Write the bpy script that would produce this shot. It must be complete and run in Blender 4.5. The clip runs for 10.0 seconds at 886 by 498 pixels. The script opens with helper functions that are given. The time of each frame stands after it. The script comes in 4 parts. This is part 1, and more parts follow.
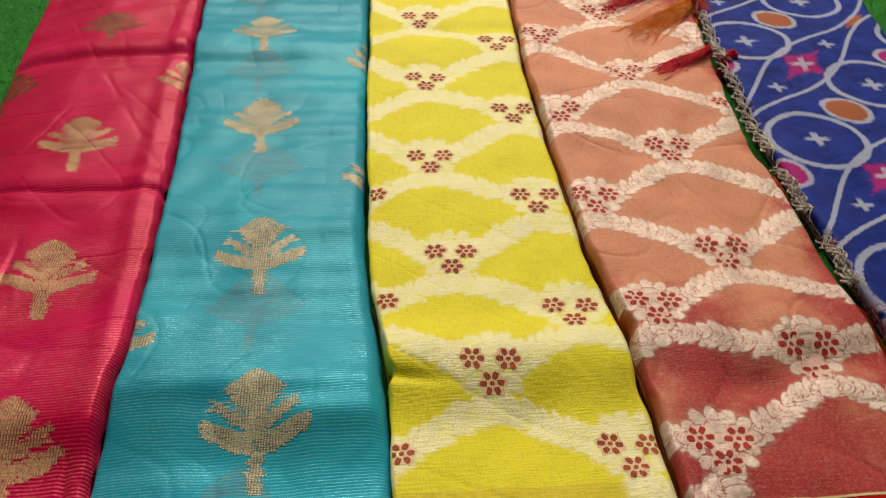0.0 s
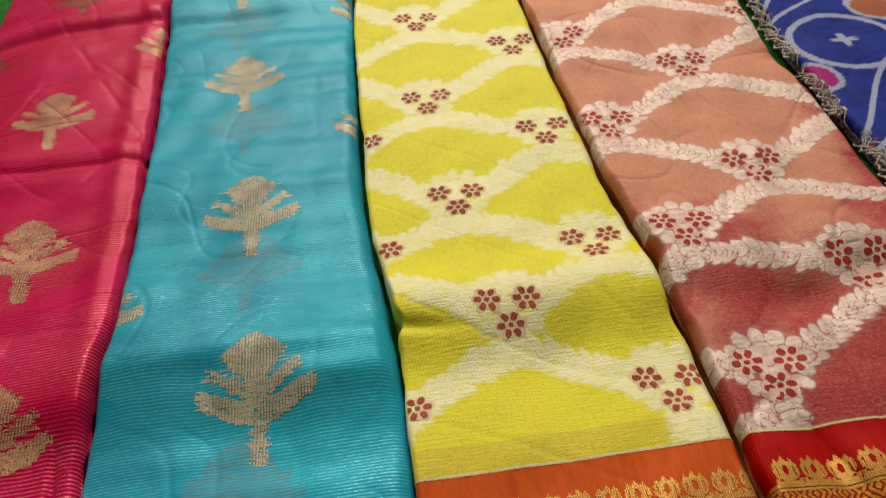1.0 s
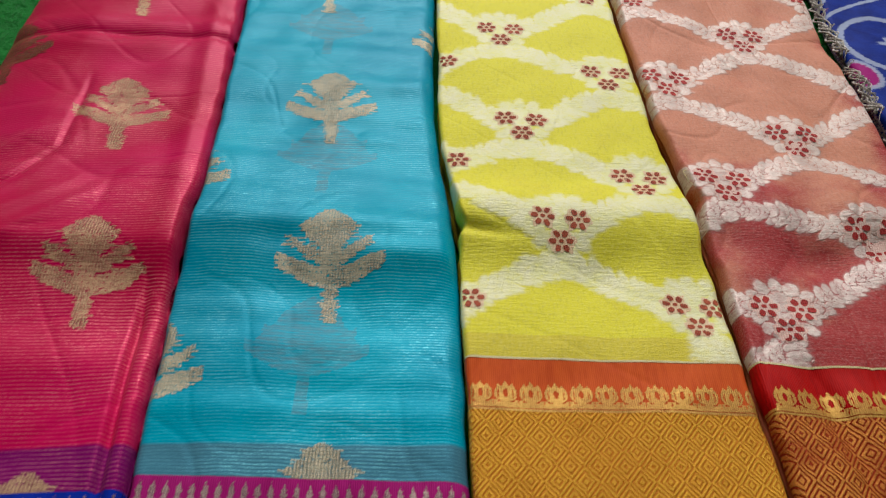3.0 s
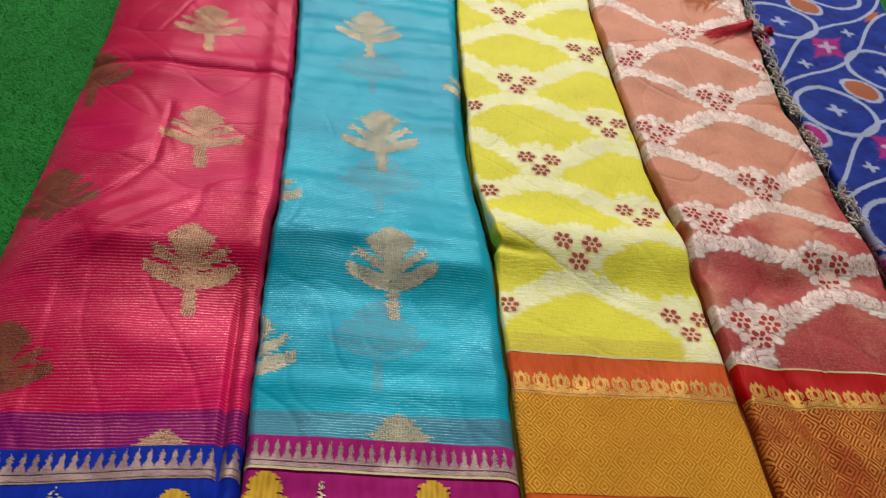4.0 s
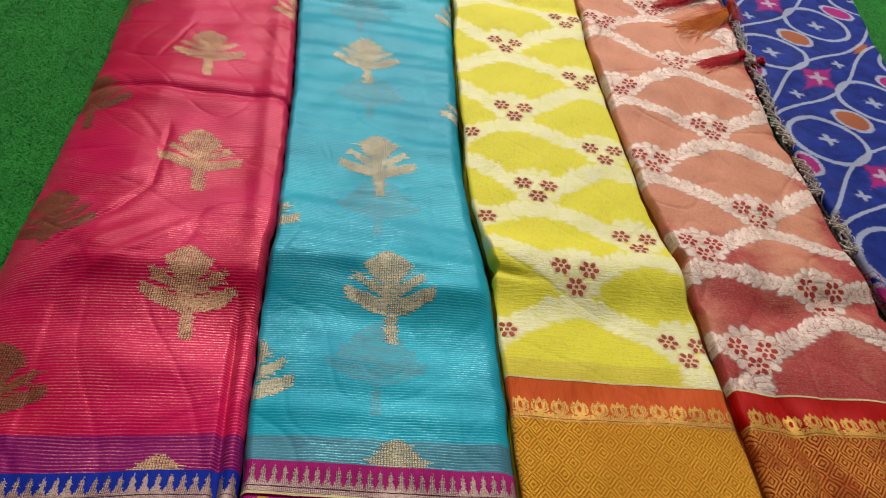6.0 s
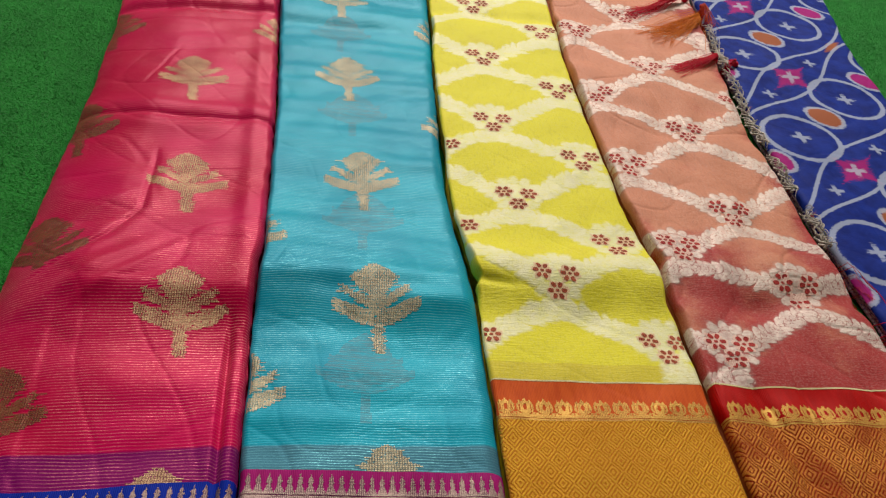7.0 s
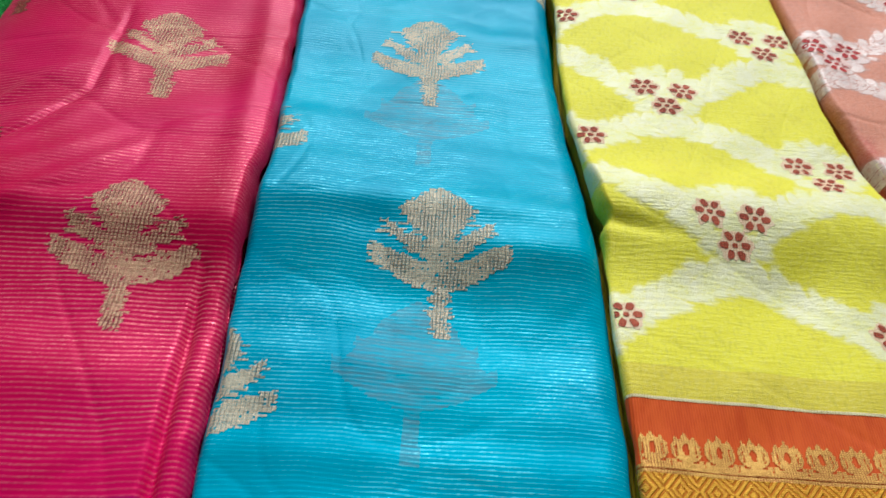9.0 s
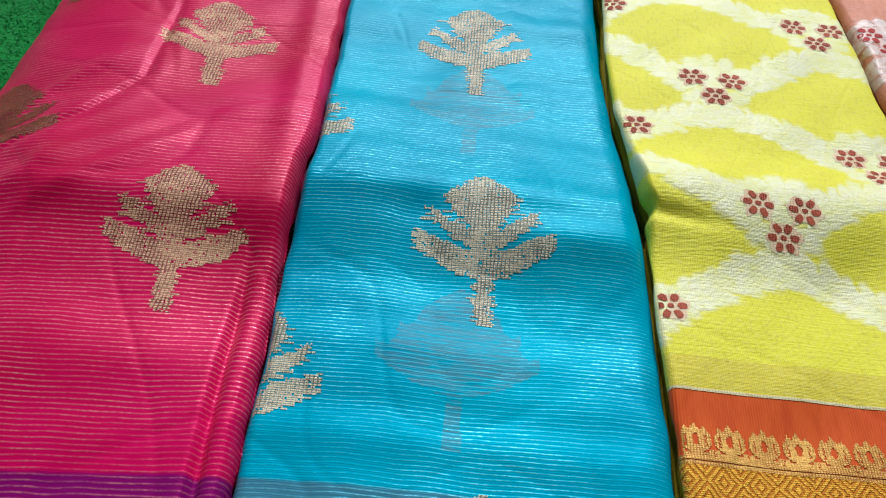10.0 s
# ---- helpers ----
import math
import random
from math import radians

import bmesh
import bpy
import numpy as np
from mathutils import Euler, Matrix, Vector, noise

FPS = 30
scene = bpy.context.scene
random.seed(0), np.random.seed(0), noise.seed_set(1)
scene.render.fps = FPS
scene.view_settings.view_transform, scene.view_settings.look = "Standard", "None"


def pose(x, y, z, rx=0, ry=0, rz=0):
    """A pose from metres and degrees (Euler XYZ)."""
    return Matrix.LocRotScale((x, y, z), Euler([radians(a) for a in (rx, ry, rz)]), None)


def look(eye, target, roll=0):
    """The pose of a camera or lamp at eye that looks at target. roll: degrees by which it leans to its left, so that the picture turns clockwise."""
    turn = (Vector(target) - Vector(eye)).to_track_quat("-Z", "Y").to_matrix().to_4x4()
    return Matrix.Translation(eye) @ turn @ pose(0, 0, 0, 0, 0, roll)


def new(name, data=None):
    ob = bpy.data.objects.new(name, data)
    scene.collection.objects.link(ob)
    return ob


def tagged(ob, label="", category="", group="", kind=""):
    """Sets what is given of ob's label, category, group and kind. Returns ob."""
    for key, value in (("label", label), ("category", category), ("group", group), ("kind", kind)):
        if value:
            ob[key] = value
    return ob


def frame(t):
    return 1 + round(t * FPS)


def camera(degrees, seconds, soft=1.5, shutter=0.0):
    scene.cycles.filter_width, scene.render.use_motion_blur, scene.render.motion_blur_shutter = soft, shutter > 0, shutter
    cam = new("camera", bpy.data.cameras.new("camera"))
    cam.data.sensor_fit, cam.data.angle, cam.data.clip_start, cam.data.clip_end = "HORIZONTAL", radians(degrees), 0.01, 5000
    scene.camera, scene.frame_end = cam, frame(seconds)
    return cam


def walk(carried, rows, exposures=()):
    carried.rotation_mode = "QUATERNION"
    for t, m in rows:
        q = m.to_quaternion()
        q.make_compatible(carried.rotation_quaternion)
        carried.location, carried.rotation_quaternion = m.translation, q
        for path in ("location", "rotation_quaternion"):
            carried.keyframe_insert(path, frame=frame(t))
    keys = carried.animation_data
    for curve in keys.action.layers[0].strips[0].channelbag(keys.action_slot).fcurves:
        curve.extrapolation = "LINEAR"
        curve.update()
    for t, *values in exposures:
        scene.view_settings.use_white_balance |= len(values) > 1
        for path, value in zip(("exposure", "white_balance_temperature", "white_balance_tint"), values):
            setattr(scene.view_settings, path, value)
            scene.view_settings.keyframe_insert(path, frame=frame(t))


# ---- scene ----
# The camera: a phone held over a row of folded sarees
cam = camera(57.2, 10.0, soft=1.2, shutter=0.5)
PATH = [
    (0, (-0.04, -0.238, 0.348), (0.077, 1.24, -0.993), 1.0),
    (0.5, (-0.034, -0.234, 0.34), (0.064, 1.24, -1.008), -4.2),
    (1, (-0.031, -0.225, 0.308), (0.027, 1.223, -1.07), -5.9),
    (1.5, (-0.022, -0.233, 0.315), (0.021, 1.158, -1.122), -5.3),
    (2, (-0.017, -0.236, 0.313), (0.013, 1.151, -1.128), -3.8),
    (2.5, (-0.036, -0.243, 0.316), (0.011, 1.132, -1.136), 0.0),
    (2.7, (-0.052, -0.25, 0.318), (0.008, 1.105, -1.152), 2.2),
    (3.8, (-0.123, -0.323, 0.359), (0.089, 1.073, -1.058), 10.5),
    (4, (-0.137, -0.329, 0.372), (0.101, 1.076, -1.032), 11.4),
    (4.5, (-0.154, -0.311, 0.361), (0.099, 1.136, -0.997), 13.3),
    (5, (-0.152, -0.309, 0.354), (0.093, 1.136, -1.007), 13.2),
    (5.5, (-0.145, -0.318, 0.362), (0.099, 1.128, -0.998), 12.9),
    (7, (-0.136, -0.342, 0.381), (0.129, 1.127, -0.95), 9.8),
    (7.2, (-0.133, -0.34, 0.383), (0.117, 1.133, -0.946), 9.2),
    (7.5, (-0.135, -0.323, 0.361), (0.142, 1.155, -0.959), 10.1),
    (7.8, (-0.126, -0.274, 0.345), (0.121, 1.195, -0.99), 10.9),
    (8, (-0.123, -0.249, 0.309), (0.064, 1.191, -1.066), 10.6),
    (8.1, (-0.123, -0.236, 0.285), (0.046, 1.174, -1.122), 10.7),
    (8.5, (-0.126, -0.208, 0.275), (-0.002, 1.159, -1.179), 8.9),
    (8.7, (-0.129, -0.197, 0.257), (0.002, 1.166, -1.2), 9.1),
    (9, (-0.121, -0.203, 0.251), (-0.035, 1.137, -1.231), 7.9),
    (9.5, (-0.119, -0.209, 0.252), (-0.142, 1.12, -1.243), 5.0),
    (10, (-0.122, -0.205, 0.251), (-0.134, 1.114, -1.253), 5.6),
]
EXPOSURES = [(0.0, -0.05, 7700, 10), (0.5, -0.05, 7600, 10), (1.0, -0.05, 7200, 10), (1.5, -0.05, 6500, 10), (2.0, -0.05, 6000, 10), (2.5, -0.05, 6000, 10),
             (4.0, 0.05, 6300, 10), (5.5, 0.05, 6600, 10), (7.0, 0.0, 6700, 10), (8.0, 0.05, 6700, 10), (8.5, 0.25, 5600, 10), (9.0, 0.35, 5500, 8), (10.0, 0.35, 5400, 8)]
walk(cam, [(t, look(eye, target, roll)) for t, eye, target, roll in PATH], EXPOSURES)

# ---- light ----
world = bpy.data.worlds.new("world")
scene.world = world
world.use_nodes = True
world.node_tree.nodes["Background"].inputs["Color"].default_value = (0.8, 0.9, 1.0, 1)
world.node_tree.nodes["Background"].inputs["Strength"].default_value = 0.03


def unseen_lamp(x, y, z, sx, sy, watts, target, colour):
    data = bpy.data.lights.new("unseen_light", "AREA")
    data.shape, data.size, data.size_y, data.energy, data.color = "RECTANGLE", sx, sy, watts, colour
    ob = new("unseen_light", data)
    ob.matrix_world = look((x, y, z), target)
    return ob


# main light from ahead, out of view, as the sheen and fold shading suggest
unseen_lamp(0.22, 2.25, 2.0, 2.0, 0.12, 88, (0, 0.1, 0), (1.0, 0.96, 0.90))
# weak fill from behind, added without a known source
unseen_lamp(0.4, -0.6, 2.7, 1.2, 0.14, 1.5, (0, 0.1, 0), (1.0, 0.97, 0.92))


# ---- materials ----
def srgb(r, g, b):
    f = lambda c: (c / 255 / 12.92) if c / 255 < 0.04045 else ((c / 255 + 0.055) / 1.055) ** 2.4
    return (f(r), f(g), f(b), 1)


class Nodes:
    """A small builder for node materials."""

    def __init__(self, name):
        self.mat = bpy.data.materials.new(name)
        self.mat.use_nodes = True
        self.tree = self.mat.node_tree
        self.bsdf = self.tree.nodes["Principled BSDF"]

    def put(self, socket, value):
        if hasattr(value, "is_output"):
            self.tree.links.new(value, socket)
        else:
            socket.default_value = value

    def add(self, kind, **sockets):
        node = self.tree.nodes.new(kind)
        for key, value in sockets.items():
            self.put(node.inputs[key.replace("_", " ")], value)
        return node

    def math(self, op, a, b=0.0, c=0.0):
        node = self.tree.nodes.new("ShaderNodeMath")
        node.operation = op
        for k, v in enumerate((a, b, c)):
            self.put(node.inputs[k], v)
        return node.outputs[0]

    def ramp(self, x, lo, hi, a=0.0, b=1.0):
        node = self.tree.nodes.new("ShaderNodeMapRange")
        node.interpolation_type = "SMOOTHSTEP"
        for k, v in enumerate((x, lo, hi, a, b)):
            self.put(node.inputs[k], v)
        return node.outputs[0]

    def mix(self, f, a, b):
        node = self.tree.nodes.new("ShaderNodeMix")
        node.data_type = "RGBA"
        self.put(node.inputs[0], f), self.put(node.inputs[6], a), self.put(node.inputs[7], b)
        return node.outputs[2]

    def attr(self, name):
        node = self.tree.nodes.new("ShaderNodeAttribute")
        node.attribute_name = name
        return node.outputs["Fac"]

    def coords(self, sx=1, sy=1, sz=1):
        tex = self.tree.nodes.new("ShaderNodeTexCoord")
        m = self.add("ShaderNodeMapping")
        m.inputs["Scale"].default_value = (sx, sy, sz)
        self.tree.links.new(tex.outputs["Object"], m.inputs["Vector"])
        return m.outputs[0]

    def noise(self, scale, sx=1, sy=1, detail=2.0, rough=0.5):
        n = self.add("ShaderNodeTexNoise", Vector=self.coords(sx, sy, 1), Scale=scale, Detail=detail, Roughness=rough)
        return n.outputs["Fac"]

    def xyz(self):
        n = self.add("ShaderNodeSeparateXYZ", Vector=self.coords())
        return n.outputs

    def bump(self, height, strength, distance, normal=None):
        n = self.add("ShaderNodeBump", Height=height, Strength=strength, Distance=distance)
        if normal is not None:
            self.put(n.inputs["Normal"], normal)
        return n.outputs[0]

    def out(self, **sockets):
        for key, value in sockets.items():
            self.put(self.bsdf.inputs[key.replace("_", " ")], value)
        return self.mat


def weave(n, fine=1.0):
    """Threads across and along, about 0.6 mm apart, with slubs."""
    x, y, _ = n.xyz()
    wx = n.math("SINE", n.math("MULTIPLY", x, 2 * math.pi / (0.0007 * fine)))
    wy = n.math("SINE", n.math("MULTIPLY", y, 2 * math.pi / (0.0006 * fine)))
    slub = n.noise(900, 0.12, 1.0, 3)
    return n.math("ADD", n.math("ADD", n.math("MULTIPLY", wx, 0.08), n.math("MULTIPLY", wy, 0.10)), n.math("MULTIPLY", slub, 1.6))


def stripe_silk(name, base, deep, thread, band, band_top, pitch, glint, skew, x0):
    """Sheer silk with close metal weft threads; towards its hem a darker see-through band."""
    n = Nodes(name)
    x, y, _ = n.xyz()
    y = n.math("SUBTRACT", y, n.math("MULTIPLY", n.math("SUBTRACT", x, x0), skew))
    col = n.mix(n.ramp(n.noise(14, 1, 1, 3), 0.3, 0.7), base, deep)
    col = n.mix(n.math("MULTIPLY", n.ramp(n.noise(420, 0.1, 1.0, 3), 0.45, 0.75), 0.35), col, deep)
    streak = n.noise(800, 0.12, 1.2, 3, 0.7)
    ghost = n.math("MULTIPLY", n.ramp(n.math("ADD", n.attr("ghost"), n.math("MULTIPLY", streak, 1.2)), 1.25, 1.72), 0.75)
    col = n.mix(ghost, col, srgb(96, 112, 120))
    tone = n.ramp(n.math("ADD", y, n.math("MULTIPLY", n.noise(60), 0.002)), band_top + 0.001, band_top - 0.001)
    col = n.mix(n.math("MULTIPLY", tone, 0.8), col, band)
    wob = n.math("MULTIPLY", n.noise(20, 1, 0.6, 2), 0.0060)
    wob = n.math("ADD", wob, n.math("MULTIPLY", n.noise(160, 0.5, 1, 2), 0.0006))
    ph = n.math("FRACT", n.math("DIVIDE", n.math("ADD", n.math("ADD", y, wob), 2.0), pitch))
    line = n.ramp(n.math("ABSOLUTE", n.math("SUBTRACT", ph, 0.5)), 0.19, 0.05)
    shaded_groove = n.ramp(n.math("ABSOLUTE", n.math("SUBTRACT", ph, 0.86)), 0.14, 0.0)
    # gloss painted into the thread colour: patchy, sparkling, stronger towards the near end
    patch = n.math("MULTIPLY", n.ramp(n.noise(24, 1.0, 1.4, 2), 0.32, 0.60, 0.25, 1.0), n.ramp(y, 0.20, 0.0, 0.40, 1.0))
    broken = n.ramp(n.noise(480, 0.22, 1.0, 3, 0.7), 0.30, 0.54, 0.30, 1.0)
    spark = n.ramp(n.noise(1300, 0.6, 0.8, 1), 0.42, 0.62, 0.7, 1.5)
    # shade in the groove beside each thread, darkened into the colour
    col = n.mix(n.math("MULTIPLY", n.math("MULTIPLY", shaded_groove, patch), 0.24), col, n.mix(0.5, deep, (0.004, 0.004, 0.008, 1)))
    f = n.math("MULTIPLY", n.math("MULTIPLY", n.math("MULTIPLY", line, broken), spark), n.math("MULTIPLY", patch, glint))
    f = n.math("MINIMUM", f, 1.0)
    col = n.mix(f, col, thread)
    h = n.math("ADD", n.math("MULTIPLY", weave(n), 0.7), n.math("SUBTRACT", n.math("MULTIPLY", line, 0.6), n.math("MULTIPLY", shaded_groove, 0.3)))
    return n.out(Base_Color=col, Metallic=n.math("MULTIPLY", f, 0.45), Roughness=n.math("SUBTRACT", 0.40, n.math("MULTIPLY", f, 0.10)),
                 Specular_IOR_Level=0.6, Specular_Tint=base, Normal=n.bump(h, 0.21, 0.0004))


def brocade(name, base, deep, cream, thread, silver, rim, mottle, shade):
    """Silk with a woven pale vine: the attribute figure is positive in the coloured cells."""
    n = Nodes(name)
    float_noise = n.math("SUBTRACT", n.noise(560, 0.28, 1.0, 4, 0.75), 0.5)
    edge = n.math("ADD", n.attr("figure"), n.math("ADD", n.math("MULTIPLY", float_noise, 1.3), n.math("MULTIPLY", n.math("SUBTRACT", n.noise(210, 0.8, 1, 2), 0.5), 0.7)))
    f = n.ramp(edge, 0.40, -0.28)
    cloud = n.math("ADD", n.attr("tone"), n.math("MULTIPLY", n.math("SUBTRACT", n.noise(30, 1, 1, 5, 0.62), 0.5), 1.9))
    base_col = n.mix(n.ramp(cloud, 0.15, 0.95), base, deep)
    grain = n.noise(1100, 0.55, 1.0, 3, 0.7)
    base_col = n.mix(n.math("MULTIPLY", n.ramp(grain, 0.44, 0.70), 0.15), base_col, cream)
    base_col = n.mix(n.math("MULTIPLY", n.ramp(n.noise(900, 1.0, 0.25, 3), 0.5, 0.7), 0.16), base_col, shade)
    vein = n.ramp(n.math("ADD", n.attr("rim"), n.math("MULTIPLY", float_noise, 0.35)), 1.0, 0.78)
    pale = n.mix(n.ramp(n.noise(90, 1, 1, 3), 0.35, 0.7), cream, thread)
    pale = n.mix(n.math("MULTIPLY", n.math("SUBTRACT", 1.0, vein), rim), pale, n.mix(0.35, base_col, shade))
    pale = n.mix(n.math("MULTIPLY", n.ramp(n.noise(420, 0.8, 1.0, 5, 0.8), 0.44, 0.66), mottle), pale, base_col)
    slit = n.ramp(n.noise(650, 0.10, 1.0, 2, 0.6), 0.62, 0.72)
    pale = n.mix(n.math("MULTIPLY", slit, n.math("MULTIPLY", n.ramp(n.noise(45, 1, 1, 2), 0.45, 0.65), 0.5)), pale, shade)
    col = n.mix(n.math("MULTIPLY", f, 0.95), base_col, pale)
    relief = n.math("MULTIPLY", n.math("MULTIPLY", f, n.math("ADD", vein, 0.4)), 0.3 + 0.9 * rim)
    h = n.math("ADD", n.math("ADD", weave(n, 0.9), n.math("MULTIPLY", grain, 0.8)), relief)
    met = n.math("MULTIPLY", f, silver)
    return n.out(Base_Color=col, Metallic=met, Roughness=n.math("SUBTRACT", 0.5, n.math("MULTIPLY", f, 0.08)), Specular_IOR_Level=0.42, Specular_Tint=n.mix(f, base, cream), Normal=n.bump(h, 0.45, 0.0005))


def zari(name, light, dark, pitch=0.0014, rough=0.5, metal=0.75):
    """Metal thread motif: rows of wrapped threads."""
    n = Nodes(name)
    x, y, _ = n.xyz()
    bend = n.math("MULTIPLY", n.math("SUBTRACT", n.noise(220, 1, 1, 2), 0.5), 0.0012)
    wx = n.math("SINE", n.math("MULTIPLY", n.math("ADD", x, bend), 2 * math.pi / pitch))
    wy = n.math("SINE", n.math("MULTIPLY", n.math("ADD", y, bend), 2 * math.pi / (pitch * 0.85)))
    grid = n.math("MAXIMUM", n.ramp(wx, 0.2, 0.95), n.math("MULTIPLY", n.ramp(wy, 0.3, 0.95), 0.9))
    fleck = n.noise(900, 0.5, 1.2, 4, 0.75)
    uneven = n.ramp(n.noise(70, 1, 1, 3), 0.3, 0.7, 0.15, 0.6)
    g = n.math("SUBTRACT", fleck, n.math("MULTIPLY", grid, uneven))
    col = n.mix(n.ramp(g, 0.02, 0.55), dark, light)
    return n.out(Base_Color=col, Metallic=metal, Roughness=rough, Specular_IOR_Level=0.5 if metal else 0.15, Normal=n.bump(g, 0.6, 0.0004))


def diamond_zari(name, light, dark, px=0.0112, py=0.0135, least_gilt=0.8):
    """Gold band of nested lozenges, raised on a darker ground."""
    n = Nodes(name)
    x, y, _ = n.xyz()
    jig = n.math("MULTIPLY", n.math("SUBTRACT", n.noise(260, 1, 1, 3), 0.5), 0.0013)
    a = n.math("ABSOLUTE", n.math("SUBTRACT", n.math("FRACT", n.math("DIVIDE", n.math("ADD", n.math("ADD", x, jig), 1.0), px)), 0.5))
    b = n.math("ABSOLUTE", n.math("SUBTRACT", n.math("FRACT", n.math("DIVIDE", n.math("ADD", n.math("ADD", y, jig), 1.0), py)), 0.5))
    d = n.math("ADD", a, b)
    rings = n.math("SINE", n.math("MULTIPLY", d, 2 * math.pi * 5.0))
    fibre = n.noise(1500, 0.5, 1.0, 3, 0.7)
    f = n.ramp(n.math("ADD", rings, n.math("MULTIPLY", n.math("SUBTRACT", fibre, 0.5), 1.8)), -0.80, 0.05)
    # random patches where more of the dark ground colour comes through
    uneven = n.ramp(n.noise(34, 1, 1, 4, 0.6), 0.42, 0.66, 1.0, least_gilt)
    f = n.math("MULTIPLY", f, uneven)
    gilt = n.mix(n.ramp(n.noise(26, 1, 1, 3), 0.3, 0.7), light, tuple(0.88 * c for c in light[:3]) + (1,))
    gilt = n.mix(n.math("MULTIPLY", n.ramp(n.noise(2000, 0.6, 1.0, 2), 0.45, 0.7), 0.35), gilt, dark)
    thread = n.math("SINE", n.math("MULTIPLY", y, 2 * math.pi / 0.0007))
    h = n.math("ADD", n.math("ADD", n.math("MULTIPLY", f, 1.6), n.math("MULTIPLY", thread, 0.12)), n.math("MULTIPLY", fibre, 0.9))
    return n.out(Base_Color=n.mix(f, dark, gilt), Metallic=n.math("MULTIPLY", f, 0.22), Specular_IOR_Level=0.6, Specular_Tint=light, Roughness=0.42, Normal=n.bump(h, 0.9, 0.0007))


def plain_silk(name, base, deep, ribs=0.0009):
    n = Nodes(name)
    x, y, _ = n.xyz()
    rib = n.math("SINE", n.math("MULTIPLY", x, 2 * math.pi / ribs))
    col = n.mix(n.math("MULTIPLY", n.ramp(n.math("ADD", n.math("MULTIPLY", rib, 0.1), n.noise(300, 1, 0.2, 3)), 0.35, 0.75), 0.6), base, deep)
    return n.out(Base_Color=col, Roughness=0.5, Specular_IOR_Level=0.45, Specular_Tint=base,
                 Normal=n.bump(n.math("ADD", n.math("MULTIPLY", rib, 0.4), n.noise(900, 1, 0.3, 2)), 0.35, 0.0004))


def ikat(name):
    n = Nodes(name)
    fuzz = n.math("MULTIPLY", n.math("SUBTRACT", n.noise(620, 0.30, 1.0, 4, 0.75), 0.5), 4.4)
    pick = lambda a: n.ramp(n.math("ADD", n.attr(a), n.math("MULTIPLY", fuzz, 0.5)), -0.25, 0.25)
    col = n.mix(n.ramp(n.noise(80, 1, 1, 3), 0.3, 0.7), srgb(8, 32, 118), srgb(20, 48, 146))
    col = n.mix(pick("magenta"), col, srgb(165, 25, 120))
    col = n.mix(pick("rust"), col, srgb(165, 92, 62))
    col = n.mix(n.math("MULTIPLY", pick("white"), 0.66), col, srgb(190, 198, 220))
    return n.out(Base_Color=col, Roughness=0.65, Specular_IOR_Level=0.12, Normal=n.bump(weave(n), 0.3, 0.0004))


def felt(name):
    n = Nodes(name)
    g = n.noise(500, 1, 1, 4, 0.7)
    b = n.noise(30, 1, 1, 3)
    col = n.mix(n.ramp(n.math("ADD", n.math("MULTIPLY", g, 0.8), n.math("MULTIPLY", b, 0.4)), 0.4, 0.8), srgb(17, 118, 36), srgb(36, 150, 52))
    return n.out(Base_Color=col, Roughness=0.95, Specular_IOR_Level=0.1, Sheen_Weight=0.15, Normal=n.bump(g, 0.8, 0.003))


def plaster(name, colour):
    n = Nodes(name)
    col = n.mix(n.ramp(n.noise(3, 1, 1, 4), 0.3, 0.7), colour, tuple(c * 0.92 for c in colour[:3]) + (1,))
    return n.out(Base_Color=col, Roughness=0.85, Normal=n.bump(n.noise(120, 1, 1, 3), 0.15, 0.002))


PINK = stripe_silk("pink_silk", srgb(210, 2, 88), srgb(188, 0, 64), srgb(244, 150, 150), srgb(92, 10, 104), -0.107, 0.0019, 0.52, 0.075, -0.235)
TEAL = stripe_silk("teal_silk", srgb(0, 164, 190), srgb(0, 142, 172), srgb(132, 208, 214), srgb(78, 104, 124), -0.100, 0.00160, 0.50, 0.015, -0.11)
YELLOW = brocade("yellow_brocade", srgb(236, 224, 58), srgb(224, 204, 66), srgb(238, 232, 196), srgb(232, 228, 168), 0.05, 0.10, 0.42, srgb(150, 140, 60))
PEACH = brocade("peach_brocade", srgb(216, 142, 114), srgb(174, 54, 58), srgb(238, 220, 210), srgb(214, 194, 186), 0.12, 0.85, 0.50, srgb(120, 60, 58))
GOLD = zari("gold_zari", srgb(226, 208, 172), srgb(120, 110, 88), metal=0.2)
GOLD_WARM = zari("warm_gold_zari", srgb(230, 186, 142), srgb(116, 58, 46), metal=0.22)
# the trees' gold darkened in colour, where the pink cloth slopes into shade
GOLD_SHADED = zari("shaded_gold_zari", srgb(160, 100, 62), srgb(92, 36, 30), metal=0.3)
SILVER = zari("silver_zari", srgb(190, 160, 150), srgb(112, 66, 86), 0.0009, metal=0.3)
BRIGHT = zari("bright_gold_zari", srgb(222, 170, 76), srgb(176, 108, 38), 0.0009, metal=0.4)
BAND_GOLD = diamond_zari("gold_lozenge_band", srgb(255, 190, 64), srgb(224, 130, 36))
BAND_COPPER = diamond_zari("copper_lozenge_band", srgb(246, 164, 74), srgb(160, 30, 14), 0.0118, 0.0142, 0.35)
ORANGE = plain_silk("orange_silk", srgb(220, 94, 38), srgb(192, 66, 28))
RED = plain_silk("red_silk", srgb(188, 18, 16), srgb(152, 8, 12))
BLUE_HEM = plain_silk("blue_silk", srgb(18, 48, 170), srgb(10, 30, 130))
MAGENTA_HEM = plain_silk("magenta_silk", srgb(176, 32, 120), srgb(150, 18, 96))
